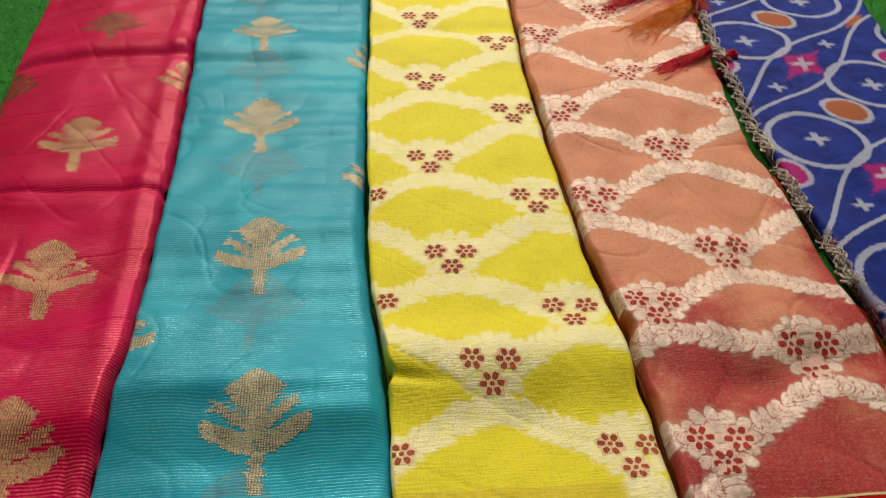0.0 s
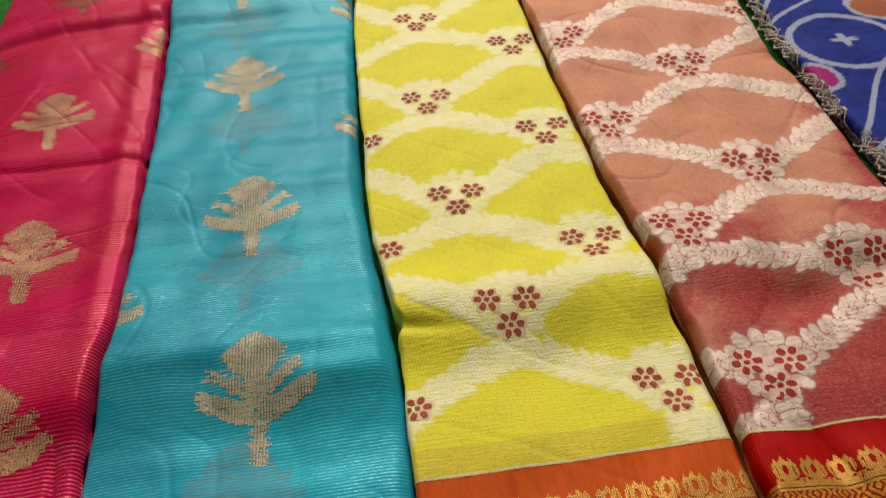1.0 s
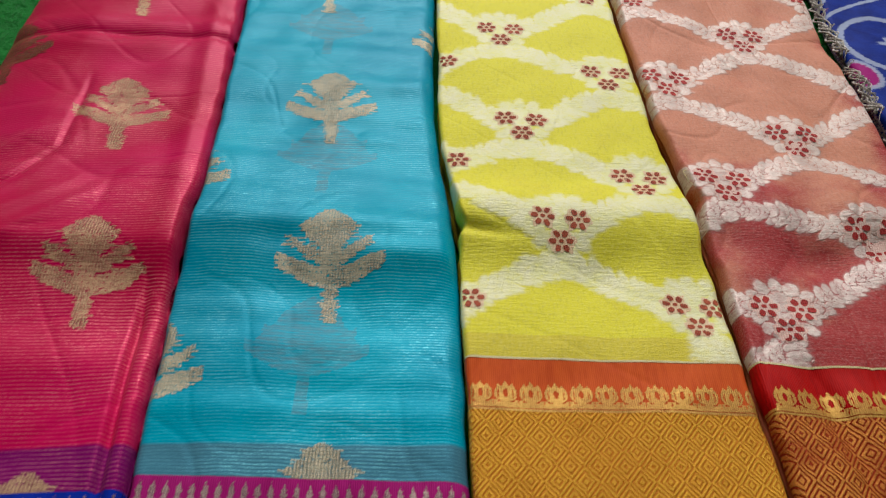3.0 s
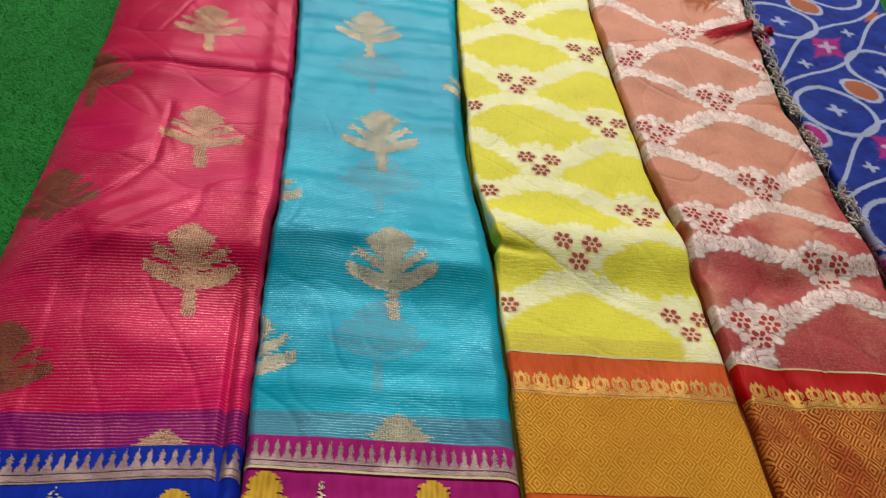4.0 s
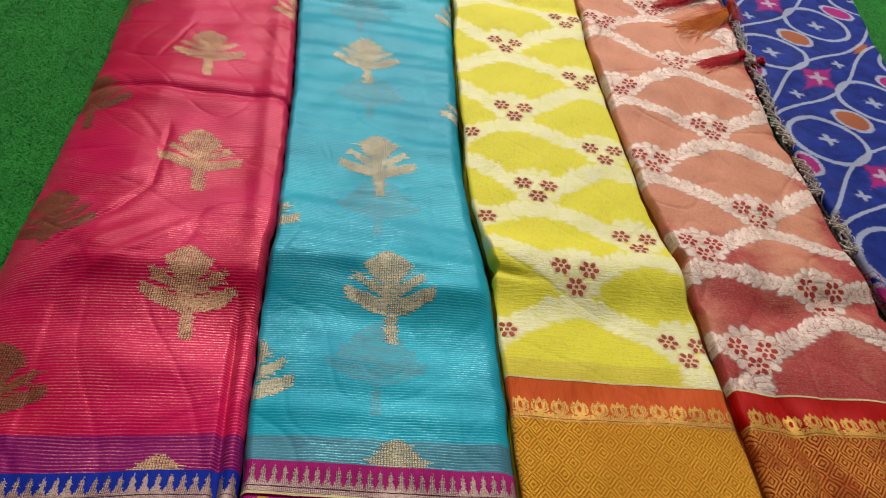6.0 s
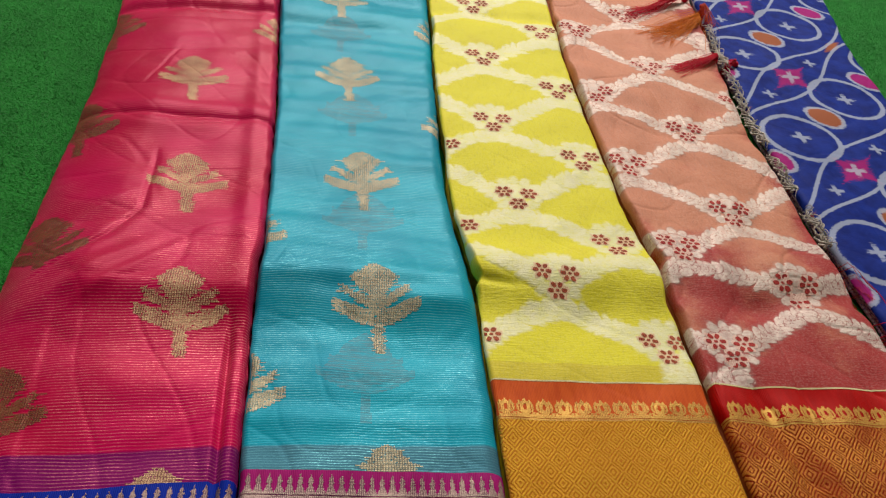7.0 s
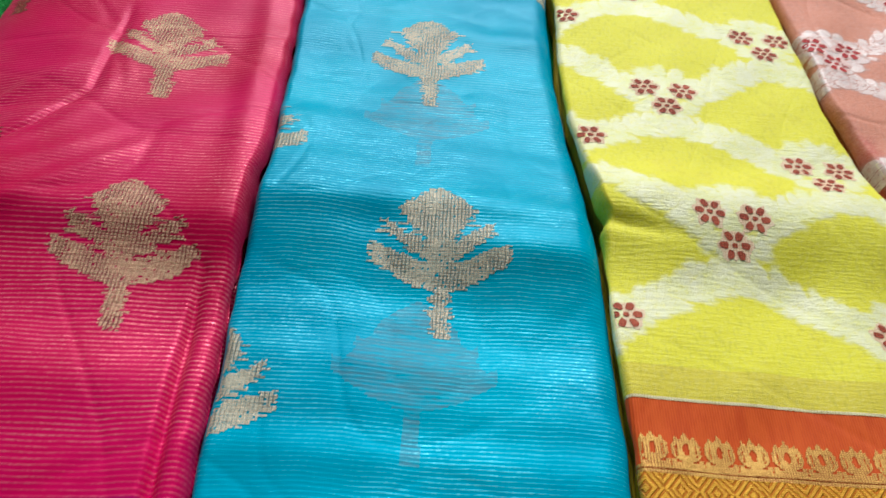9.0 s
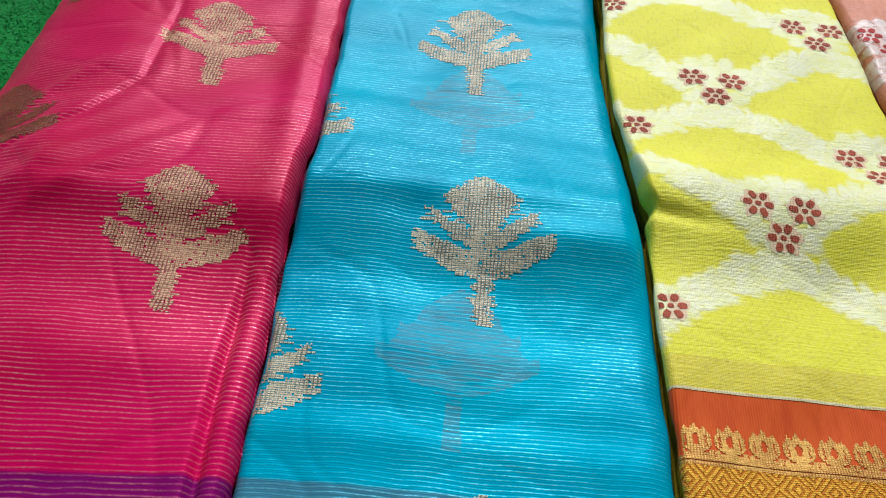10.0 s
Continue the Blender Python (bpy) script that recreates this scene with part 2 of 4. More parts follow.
BROWN_THREAD = zari("brown_thread", srgb(196, 96, 66), srgb(112, 30, 18), 0.0010, 0.6, 0.0)
RED_THREAD = zari("red_thread", srgb(204, 70, 64), srgb(128, 18, 26), 0.0010, 0.6, 0.0)
CREAM_THREAD = zari("cream_thread", srgb(240, 226, 180), srgb(214, 190, 130), 0.0010, 0.6, 0.0)
PALE_YELLOW = zari("pale_straw_thread", srgb(246, 220, 182), srgb(230, 182, 142), 0.0012, 0.6, 0.0)
PALE_ROSE = zari("pale_rose_thread", srgb(246, 214, 200), srgb(228, 176, 164), 0.0012, 0.6, 0.0)
YELLOW_FLOWER = plain_silk("golden_thread", srgb(226, 176, 58), srgb(172, 110, 30), 0.0026)
YELLOW_EDGE = plain_silk("yellow_silk", srgb(214, 186, 44), srgb(176, 140, 36))
PEACH_EDGE = plain_silk("peach_silk", srgb(196, 112, 80), srgb(150, 62, 50))
IKAT = ikat("blue_ikat")
FELT = felt("green_felt")
WALL = plaster("beige_plaster", (0.34, 0.32, 0.30, 1))
TASSEL_RED = plain_silk("red_tassel_thread", srgb(224, 32, 62), srgb(180, 12, 36))
TASSEL_ORANGE = plain_silk("orange_tassel_thread", srgb(236, 138, 48), srgb(190, 84, 24))
TASSEL_RUST = plain_silk("rust_tassel_thread", srgb(190, 52, 22), srgb(130, 28, 14))
CORD = plain_silk("grey_cord", srgb(214, 204, 194), srgb(116, 106, 102))


# ---- mesh helpers ----
def mesh_object(name, verts, faces, material, smooth=True, attrs=None):
    me = bpy.data.meshes.new(name)
    me.from_pydata(np.asarray(verts).reshape(-1, 3).tolist(), [], [list(f) for f in faces])
    me.materials.append(material)
    if smooth:
        me.polygons.foreach_set("use_smooth", [True] * len(me.polygons))
    for key, values in (attrs or {}).items():
        me.attributes.new(key, "FLOAT", "POINT").data.foreach_set("value", np.asarray(values, dtype=np.float32).ravel())
    me.update()
    return new(name, me)


def part(name, verts, faces, material, parent, label="", attrs=None, smooth=True):
    ob = mesh_object(name, verts, faces, material, smooth, attrs)
    ob.parent = parent
    ob.location = -parent.location
    return tagged(ob, label)


def grid_faces(rows, cols):
    k = np.arange(rows * cols).reshape(rows, cols)
    return np.stack([k[:-1, :-1], k[:-1, 1:], k[1:, 1:], k[1:, :-1]], -1).reshape(-1, 4)


def ripple(x, y, seed, size, count=9):
    """Smooth random relief, about -1 to 1, with features of that size."""
    r = np.random.RandomState(seed)
    total = 0
    for _ in range(count):
        a, f, p = r.uniform(0, 2 * np.pi), r.uniform(0.6, 1.5) * np.pi / size, r.uniform(0, 7)
        total = total + np.sin((x * np.cos(a) + y * np.sin(a)) * f + p)
    return total / count ** 0.5 / 1.4


def gauss(t, w):
    return np.exp(-(t / w) ** 2)


def tree_dome(a, v):
    up, low = np.clip((v - 0.81) / 0.19, 0, 1), np.clip((v - 0.57) / 0.24, 0, 1)
    return np.where(v > 0.81, 0.25 * (1 - up) ** 0.72 + 0.008, 0.25 * (0.22 + 0.78 * low ** 0.8))


def tree_inside(u, v):
    """The stylised tree: an onion dome, two tiers of rising boughs and a stem; u from -0.5 to 0.5, v from 0 to 1."""
    a = np.abs(u)
    b, c = a / 0.37, a / 0.48
    dome = (a < tree_dome(a, v)) & (v > 0.57) & (v < 1.0)
    mid = (a < 0.37) & (v > 0.455 + 0.205 * b ** 1.4) & (v < 0.550 + 0.195 * b ** 1.1)
    low = (a < 0.48) & (v > 0.300 + 0.195 * c ** 1.8) & (v < 0.440 + 0.150 * c ** 1.1)
    core = (a < 0.07) & (v > 0.3) & (v < 0.70)
    stem = (a < 0.058) & (v < 0.36)
    return dome | mid | low | core | stem


def tree_hull(u, v):
    """The tree's outline with the slits between its boughs closed."""
    a = np.abs(u)
    wide = np.interp(v, (0.30, 0.36, 0.44, 0.52, 0.58, 0.66, 0.74, 0.80), (0.08, 0.26, 0.40, 0.46, 0.40, 0.35, 0.28, 0.25))
    return (a < wide) & (v > 0.3) & (v < 0.8) | tree_inside(u, v)


def lotus_inside(u, v):
    """A scalloped cup with an eye, a crown of three points and a foot."""
    a = np.abs(u)
    cup = (u / 0.46) ** 2 + ((v - 0.46) / 0.34) ** 2 < 1
    crown = (a < 0.12 * (1.0 - v) / 0.2) & (v > 0.74)
    side = (np.abs(a - 0.27) < 0.13 * (0.90 - v) / 0.2) & (v > 0.6) & (v < 0.90)
    eye = (u / 0.10) ** 2 + ((v - 0.50) / 0.17) ** 2 < 1
    slit = (np.abs(a - 0.30) < 0.022) & (v > 0.30) & (v < 0.62)
    foot = (v < 0.13) & (a < 0.44) | (np.abs(a - 0.42) < 0.07) & (v < 0.2)
    return ((cup | crown | side) & ~eye & ~slit) | foot


def spire_inside(u, v):
    a = np.abs(u)
    tier = 0.36 * (1 - v) + 0.09 * (np.floor(v * 4) % 2 == 0)
    return (a < tier) & (v < 0.98) | (v < 0.08)


def finial_inside(u, v):
    """Blossom with four broad rounded petals."""
    w = v - 0.5
    r = np.hypot(u, w)
    ang = np.arctan2(w, u)
    return (r < 0.27 + 0.21 * np.abs(np.cos(2 * ang)) ** 0.8) & (r > 0.06)


class Strip:
    """A folded saree lying along y: its edges, its height and the things woven into it."""

    def __init__(self, name, label, left, right, height, top, rolls=(0.009, 0.009), pinches=(), crumple=0.0003, y0=-0.32, y1=0.62, brink=(0.68, 0.68), pile=0.6):
        ys = np.linspace(y0 - 0.1, y1 + 0.1, 1200)
        box = np.ones(41) / 41
        soft = lambda knots: np.convolve(np.pad(np.interp(ys, *zip(*knots)), 20, mode="edge"), box, "valid")
        rough = lambda seed: 0.0007 * ripple(ys, ys * 0, seed, 0.035, 6) + 0.0004 * ripple(ys, ys * 0, seed + 1, 0.011, 8)
        tag = int(abs(left[0][1]) * 1000)
        self.ys, self.l, self.r = ys, soft(left) + rough(tag), soft(right) + rough(tag + 7)
        for y, dl, dr, w in pinches:
            self.l, self.r = self.l + dl * gauss(ys - y, w), self.r + dr * gauss(ys - y, w)
        self.crumple, self.seed, self.brink, self.pile = crumple, tag, brink, pile
        self.relief, self.height, self.rolls, self.y0, self.y1 = top, height, rolls, y0, y1
        self.thing = new(name)
        self.thing.location = (float(np.interp(0, ys, (self.l + self.r) / 2)), 0, 0)
        tagged(self.thing, label, "saree", "row of folded sarees")

    def left(self, y):
        return np.interp(y, self.ys, self.l)

    def right(self, y):
        return np.interp(y, self.ys, self.r)

    def z(self, x, y, lift=0.0):
        dl, dr = x - self.left(y), self.right(y) - x
        h = self.height + self.relief(x, y)
        h = h - self.crumple * gauss(ripple(x, y, self.seed + 50, 0.06, 4), 0.07) - 0.7 * self.crumple * gauss(ripple(x, y, self.seed + 51, 0.04, 4), 0.06)
        for d, r, low in ((dl, self.rolls[0], self.brink[0]), (dr, self.rolls[1], self.brink[1])):
            k = np.clip(1 - d / r, 0, 1)
            h = h - (h - low * self.height) * (1 - np.sqrt(np.clip(1 - k * k, 0, 1)))
        return h + lift

    def columns(self, step):
        """Places across the strip from 0 to 1, closer where the cloth rolls over its edge."""
        width = float(np.mean(self.r - self.l))
        ang = np.linspace(0, np.pi / 2, 9)[:-1]
        a = (1 - np.cos(ang)) * self.rolls[0] / width
        b = 1 - (1 - np.cos(ang)) * self.rolls[1] / width
        n = int((1 - (self.rolls[0] + self.rolls[1]) / width) * width / step)
        mid = np.linspace(self.rolls[0] / width, 1 - self.rolls[1] / width, n)
        return np.concatenate([a, mid, b[::-1]])

    def sheet(self, name, material, ya, yb, step=0.001, lift=0.0, inset=0.0, masks=None, label="", skew=0.0, x0=0.0):
        s = self.columns(step)
        n = max(3, int((yb - ya) / step))
        v = np.linspace(0, 1, n)
        S, V = np.meshgrid(s, v)
        Y = ya + (yb - ya) * V
        X = self.left(Y) + inset + (self.right(Y) - self.left(Y) - 2 * inset) * S
        Y = Y + skew * (X - x0) * (1 - V if yb > 0 else 1)
        Z = self.z(X, Y, lift)
        attrs = {k: f(X, Y) for k, f in (masks or {}).items()}
        return part(name, np.stack([X, Y, Z], -1), grid_faces(*X.shape), material, self.thing, label, attrs)

    def motif(self, name, inside, x, y, w, h, material, cell=(0.0007, 0.0008), lift=0.0002, seed=0, ragged=0.0013, gaps=0.0, label="", slant=0.0, ylow=-9.0, veil=None):
        """A woven figure of that width and height with its foot at x, y, stepped thread by thread."""
        r = np.random.RandomState(seed)
        rows, cols = max(2, int(h / cell[1])), max(2, int(w / cell[0]))
        verts, faces = [], []
        for j in range(rows):
            v = (j + 0.5) / rows
            u = (np.arange(cols) + 0.5) / cols - 0.5
            shift = np.where(u < 0, r.uniform(-ragged, ragged), r.uniform(-ragged, ragged)) / w
            if gaps == 0.0 and r.uniform() < 0.16:
                shift = shift - np.sign(u) * r.uniform(0.0005, 0.0022) / w
            vv = np.full(cols, v)
            on = inside(u + shift, vv)
            if veil is not None:
                on = on & (r.uniform(size=cols) > 0.05)
                if r.uniform() < 0.26:
                    on = on | veil(u + shift, vv) & (r.uniform(size=cols) > 0.25)
                if r.uniform() < 0.4:
                    on = on | inside((u + shift) * r.uniform(0.86, 0.97), vv)
            yc = y + h * v
            if yc < ylow:
                continue
            for i in np.nonzero(on)[0]:
                xa = x + (i / cols - 0.5) * w + slant * h * v
                lo, hi = (0.0, 1.0) if veil is None else (0.13, 0.89)
                verts.extend((xa + a * w / cols, y + h * (j + b) / rows) for a, b in ((0, lo), (hi, lo), (hi, hi), (0, hi)))
        if not verts:
            return None
        q = np.array(verts).reshape(-1, 4, 2)
        yc = q[:, :, 1].mean(1)
        keep = (q[:, :, 0].min(1) > self.left(yc) + 0.0008) & (q[:, :, 0].max(1) < self.right(yc) - 0.0008)
        q = q[keep].reshape(-1, 2)
        if len(q) == 0:
            return None
        P = np.column_stack([q, self.z(q[:, 0], q[:, 1], lift)])
        return part(name, P, np.arange(len(P)).reshape(-1, 4), material, self.thing, label)

    def flower(self, x, y, size, material, ground, turn=0.0):
        """Six plump woven petals round an eye, on a pale patch that outlines them."""
        if not (self.left(y) + size * 0.3 < x < self.right(y) - size * 0.3):
            return
        r = np.random.RandomState(int(abs(x * 7919 + y * 104729) * 1000) % 99991)

        def patch(cx, cy, rl, rw, a, lift, sides=12, lobes=0.0):
            pts = [(x + cx, y + cy)]
            for j in range(sides):
                b = j * 2 * math.pi / sides
                k = (1 + lobes * math.cos(6 * (b - turn + a))) * r.uniform(0.86, 1.12)
                p, q = rl * k * np.sign(math.cos(b)) * abs(math.cos(b)) ** 0.75, rw * k * np.sign(math.sin(b)) * abs(math.sin(b)) ** 0.75
                pts.append((x + cx + p * math.cos(a) - q * math.sin(a), y + cy + p * math.sin(a) + q * math.cos(a)))
            q = np.array(pts)
            q[:, 0] = np.clip(q[:, 0], self.left(y) + 0.001, self.right(y) - 0.001)
            return np.column_stack([q, self.z(q[:, 0], q[:, 1], lift)]), [(0, 1 + j, 1 + (j + 1) % sides) for j in range(sides)]

        motif = part("flower_motif", *patch(0, 0, size * 0.53, size * 0.51, 0, 0.00012, 36, 0.12), ground, self.thing)
        for k in range(6):
            a = turn + k * math.pi / 3
            v, f = patch(size * 0.35 * math.cos(a), size * 0.35 * math.sin(a), size * 0.155, size * 0.118, a, 0.0003)
            mesh_object("petal", v, f, material).parent = motif
        mesh_object("flower_eye", *patch(0, 0, size * 0.10, size * 0.08, 0, 0.0003), material).parent = motif

    def stack(self, material, layers, seed):
        """The folds that lie under the uppermost one."""
        r = np.random.RandomState(seed)
        for k in range(layers):
            z0 = 0.002 + (self.height * self.pile) * k / layers
            thick = self.height * self.pile / layers
            Y = np.linspace(self.y0, self.y1, 160)
            wob = lambda s: 0.0012 * ripple(Y, Y * 0, seed * 10 + k * 2 + s, 0.06) + r.uniform(-0.0012, 0.0004)
            L, R = self.left(Y) + 0.0012 + wob(0), self.right(Y) - 0.0012 - wob(1)
            prof = []
            for a in np.linspace(-np.pi / 2, np.pi / 2, 6):
                prof.append((R + thick * 0.5 * (np.cos(a) - 1), z0 + thick * (0.5 + 0.47 * np.sin(a))))
            for a in np.linspace(np.pi / 2, 3 * np.pi / 2, 6):
                prof.append((L + thick * 0.5 * (1 + np.cos(a)), z0 + thick * (0.5 + 0.47 * np.sin(a))))
            V = np.stack([np.stack([x, Y, np.full_like(Y, z)], -1) for x, z in prof], 1)
            m = len(prof)
            V = V.reshape(-1, 3)
            idx = np.arange(len(Y) * m).reshape(len(Y), m)
            nxt = np.roll(idx, -1, axis=1)
            F = np.stack([idx[:-1], nxt[:-1], nxt[1:], idx[1:]], -1).reshape(-1, 4)
            part("lower_fold", V, F, material, self.thing)


# ---- the room round the sarees ----
def box_object(name, x0, y0, z0, x1, y1, z1, material, label, category, kind="structure"):
    bm = bmesh.new()
    bmesh.ops.create_cube(bm, size=1, matrix=Matrix.LocRotScale(((x0 + x1) / 2, (y0 + y1) / 2, (z0 + z1) / 2), None, (x1 - x0, y1 - y0, z1 - z0)))
    me = bpy.data.meshes.new(name)
    bm.to_mesh(me)
    bm.free()
    me.materials.append(material)
    return tagged(new(name, me), label, category, kind=kind)


box_object("floor", -2.5, -2.5, -0.05, 2.5, 2.5, 0.0, FELT, "floor covered with short green felt carpet", "floor")
box_object("wall_north", -2.5, 2.5, -0.05, 2.5, 2.6, 2.8, WALL, "plain beige plastered wall", "wall")
box_object("wall_south", -2.5, -2.6, -0.05, 2.5, -2.5, 2.8, WALL, "plain beige plastered wall", "wall")
box_object("wall_east", 2.5, -2.6, -0.05, 2.6, 2.6, 2.8, WALL, "plain beige plastered wall", "wall")
box_object("wall_west", -2.6, -2.6, -0.05, -2.5, 2.6, 2.8, WALL, "plain beige plastered wall", "wall")
box_object("ceiling", -2.6, -2.6, 2.8, 2.6, 2.6, 2.9, WALL, "plain beige plastered ceiling", "ceiling")

# ---- pink saree ----
def pink_relief(x, y):
    z = 0.0012 * ripple(x, y, 1, 0.05) + 0.0005 * ripple(x, y, 2, 0.018)
    z = z + 0.0066 * gauss(y - 0.006, np.where(y > 0.006, 0.044, 0.016)) * np.clip((x + 0.33) / 0.05, 0, 1) - 0.0026 * gauss(y + 0.040, 0.017)
    fold = y - 0.184 + 0.03 * (x + 0.25)
    z = z - 0.0013 * gauss(fold, 0.0030) + 0.0022 * gauss(fold - 0.012, 0.009) + 0.0010 * gauss(fold + 0.012, 0.008)
    z = z - 0.0024 * gauss(y - 0.36, 0.006) + 0.003 * gauss(y - 0.375, 0.012)
    crease = np.interp(y, (0.0, 0.013, 0.045, 0.073, 0.13, 0.15), (-0.32, -0.305, -0.275, -0.260, -0.262, -0.264))
    here = np.clip((y - 0.0) / 0.02, 0, 1) * np.clip((0.145 - y) / 0.02, 0, 1)
    z = z - 0.0012 * gauss(x - crease, 0.0022) * here + 0.0007 * gauss(x - crease - 0.008, 0.006) * here
    z = z - 0.0005 * gauss(x + 0.283 - 0.3 * (y - 0.25), 0.002) * np.clip((y - 0.225) / 0.01, 0, 1) * np.clip((0.29 - y) / 0.01, 0, 1)
    # slanting crumples that run up from the open side
    for foot, head, w, amp in (((-0.325, -0.005), (-0.262, 0.070), 0.0060, 0.0013), ((-0.318, -0.030), (-0.240, 0.050), 0.0055, 0.0011), ((-0.290, -0.020), (-0.225, 0.045), 0.0040, 0.0012), ((-0.325, 0.030), (-0.275, 0.085), 0.0040, 0.0015)):
        dx, dy = head[0] - foot[0], head[1] - foot[1]
        run = math.hypot(dx, dy)
        t = ((x - foot[0]) * dx + (y - foot[1]) * dy) / run ** 2
        off = ((x - foot[0]) * -dy + (y - foot[1]) * dx) / run
        z = z + amp * gauss(off + 0.002 * ripple(x, y, 18, 0.03), w) * gauss(t - 0.5, 0.45)
    # the soft raised rim beside the folded edge
    z = z + 0.0016 * gauss(x - np.interp(y, (-0.1, 0.05, 0.4), (-0.186, -0.192, -0.212)), 0.007) * np.clip((y - 0.0) / 0.05, 0.3, 1)
    z = z - 0.0040 * gauss(x - (-0.1885 - 0.05 * (y + 0.1)), 0.0020) * np.clip((-0.01 - y) / 0.04, 0, 1)
    # a pressed fold line along the cloth
    z = z - 0.0003 * np.clip((x + 0.283 + 0.1 * (y + 0.1)) / 0.0016, -1, 1) * np.clip((0.0 - y) / 0.02, 0, 1)
    return z - 0.012 * np.clip((-0.275 - x) / 0.06, 0, 1) ** 1.5


pink = Strip("folded_saree", "folded crimson pink silk saree with gold tree motifs on felt",
             [(-0.4, -0.330), (0.1, -0.330), (0.23, -0.332), (0.35, -0.338), (0.41, -0.345), (0.7, -0.361)],
             [(-0.4, -0.172), (-0.12, -0.1775), (0.0, -0.1825), (0.04, -0.1805), (0.06, -0.1815), (0.2, -0.187), (0.3, -0.193), (0.4, -0.200), (0.7, -0.217)],
             0.026, pink_relief, (0.018, 0.0045), [(0.03, 0, -0.0012, 0.008), (0.181, 0, -0.0015, 0.004)], 0.00035, brink=(0.36, 0.7), pile=0.3)
PINK_SKEW = dict(skew=0.085, x0=-0.225)


def pink_ghost(x, y):
    """Trees of the cloth underneath, just showing through."""
    g = np.zeros_like(x)
    for cx, cy in ((-0.285, -0.012), (-0.243, 0.115), (-0.262, -0.125)):
        g = np.maximum(g, tree_hull((x - cx) / 0.05, np.clip((y - cy) / 0.06, -1, 2)) * (y > cy))
    return g * 0.5


pink.stack(PINK, 3, 11)
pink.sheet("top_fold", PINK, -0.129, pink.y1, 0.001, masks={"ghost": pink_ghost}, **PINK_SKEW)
pink.sheet("hem_band", BLUE_HEM, pink.y0, -0.127, 0.002, 0.0004, label="royal blue silk hem band", **PINK_SKEW)
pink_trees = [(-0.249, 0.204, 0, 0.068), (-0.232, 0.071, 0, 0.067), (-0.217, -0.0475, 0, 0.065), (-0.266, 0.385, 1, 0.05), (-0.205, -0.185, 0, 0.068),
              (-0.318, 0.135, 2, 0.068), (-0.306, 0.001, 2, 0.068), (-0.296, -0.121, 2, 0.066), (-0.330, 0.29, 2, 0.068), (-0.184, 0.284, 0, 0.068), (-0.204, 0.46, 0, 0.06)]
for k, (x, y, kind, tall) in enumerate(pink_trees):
    pink.motif("tree_motif", tree_inside, x, y, 0.055, tall, GOLD_WARM if kind == 0 else GOLD_SHADED, seed=20 + k, slant=-0.14, ylow=0.016 if k == 6 else -0.1265, veil=tree_hull)
for k in range(29):
    pink.motif("spire_motif", spire_inside, -0.331 + 0.0054 * k, -0.1382 + 0.085 * (0.0054 * k - 0.106), 0.0048, 0.0098, SILVER, (0.0004, 0.0005), 0.0006, 60 + k, 0.0003, 1.0)
for ya, yb in ((-0.1395, -0.1382), (-0.1430, -0.1400), (-0.1442, -0.1434)):
    pink.sheet("silver_line", SILVER, ya, yb, 0.0005, 0.0007, label="fine silver thread line", **PINK_SKEW)
for k, (x, y, m) in enumerate(((-0.203, -0.188, YELLOW_FLOWER), (-0.300, -0.188, YELLOW_FLOWER), (-0.254, -0.198, GOLD))):
    pink.motif("blossom_motif", finial_inside if m is YELLOW_FLOWER else spire_inside, x, y, 0.036 if m is YELLOW_FLOWER else 0.02, 0.041 if m is YELLOW_FLOWER else 0.05, m, seed=90 + k, lift=0.001)

# ---- teal saree ----
def teal_relief(x, y):
    z = 0.0010 * ripple(x, y, 3, 0.05) + 0.0004 * ripple(x, y, 4, 0.02) + 0.0006 * ripple(x * 0.15, y, 5, 0.012)
    yy = y + 0.06 * (x + 0.11) + 0.004 * ripple(x, x * 0, 6, 0.05)
    z = z + 0.0066 * gauss(yy - 0.015, np.where(yy > 0.015, 0.042, 0.017)) - 0.0028 * gauss(yy + 0.028, 0.017)
    z = z + 0.0035 * gauss(yy - 0.375, 0.02) - 0.0025 * gauss(yy - 0.335, 0.018) + 0.0018 * gauss(yy - 0.15, 0.03)
    return z - 0.0014 * gauss(yy - 0.285, 0.012)


teal_right = [(-0.4, -0.043), (-0.12, -0.0440), (0.0, -0.0465), (0.03, -0.047), (0.06, -0.0525), (0.1, -0.0575), (0.2, -0.0590), (0.4, -0.0570), (0.7, -0.055)]
teal = Strip("folded_saree", "folded turquoise sheer silk saree with gold tree motifs",
             [(y, x + 0.0005) for y, x in zip((-0.4, -0.12, 0.0, 0.06, 0.2, 0.3, 0.4, 0.7), (-0.172, -0.1765, -0.182, -0.181, -0.186, -0.192, -0.199, -0.216))],
             teal_right, 0.024, teal_relief, (0.0035, 0.010), [(0.028, -0.0006, -0.0010, 0.009)], 0.0002, brink=(0.8, 0.68))


def teal_ghost(x, y):
    g = np.zeros_like(x)
    for cx, cy in ((-0.115, -0.088), (-0.118, 0.042), (-0.127, 0.172), (-0.14, 0.302), (-0.15, 0.43)):
        g = np.maximum(g, tree_hull((x - cx) / 0.058, np.clip((y - cy) / 0.066, -1, 2)) * (y > cy))
    return g * 0.9


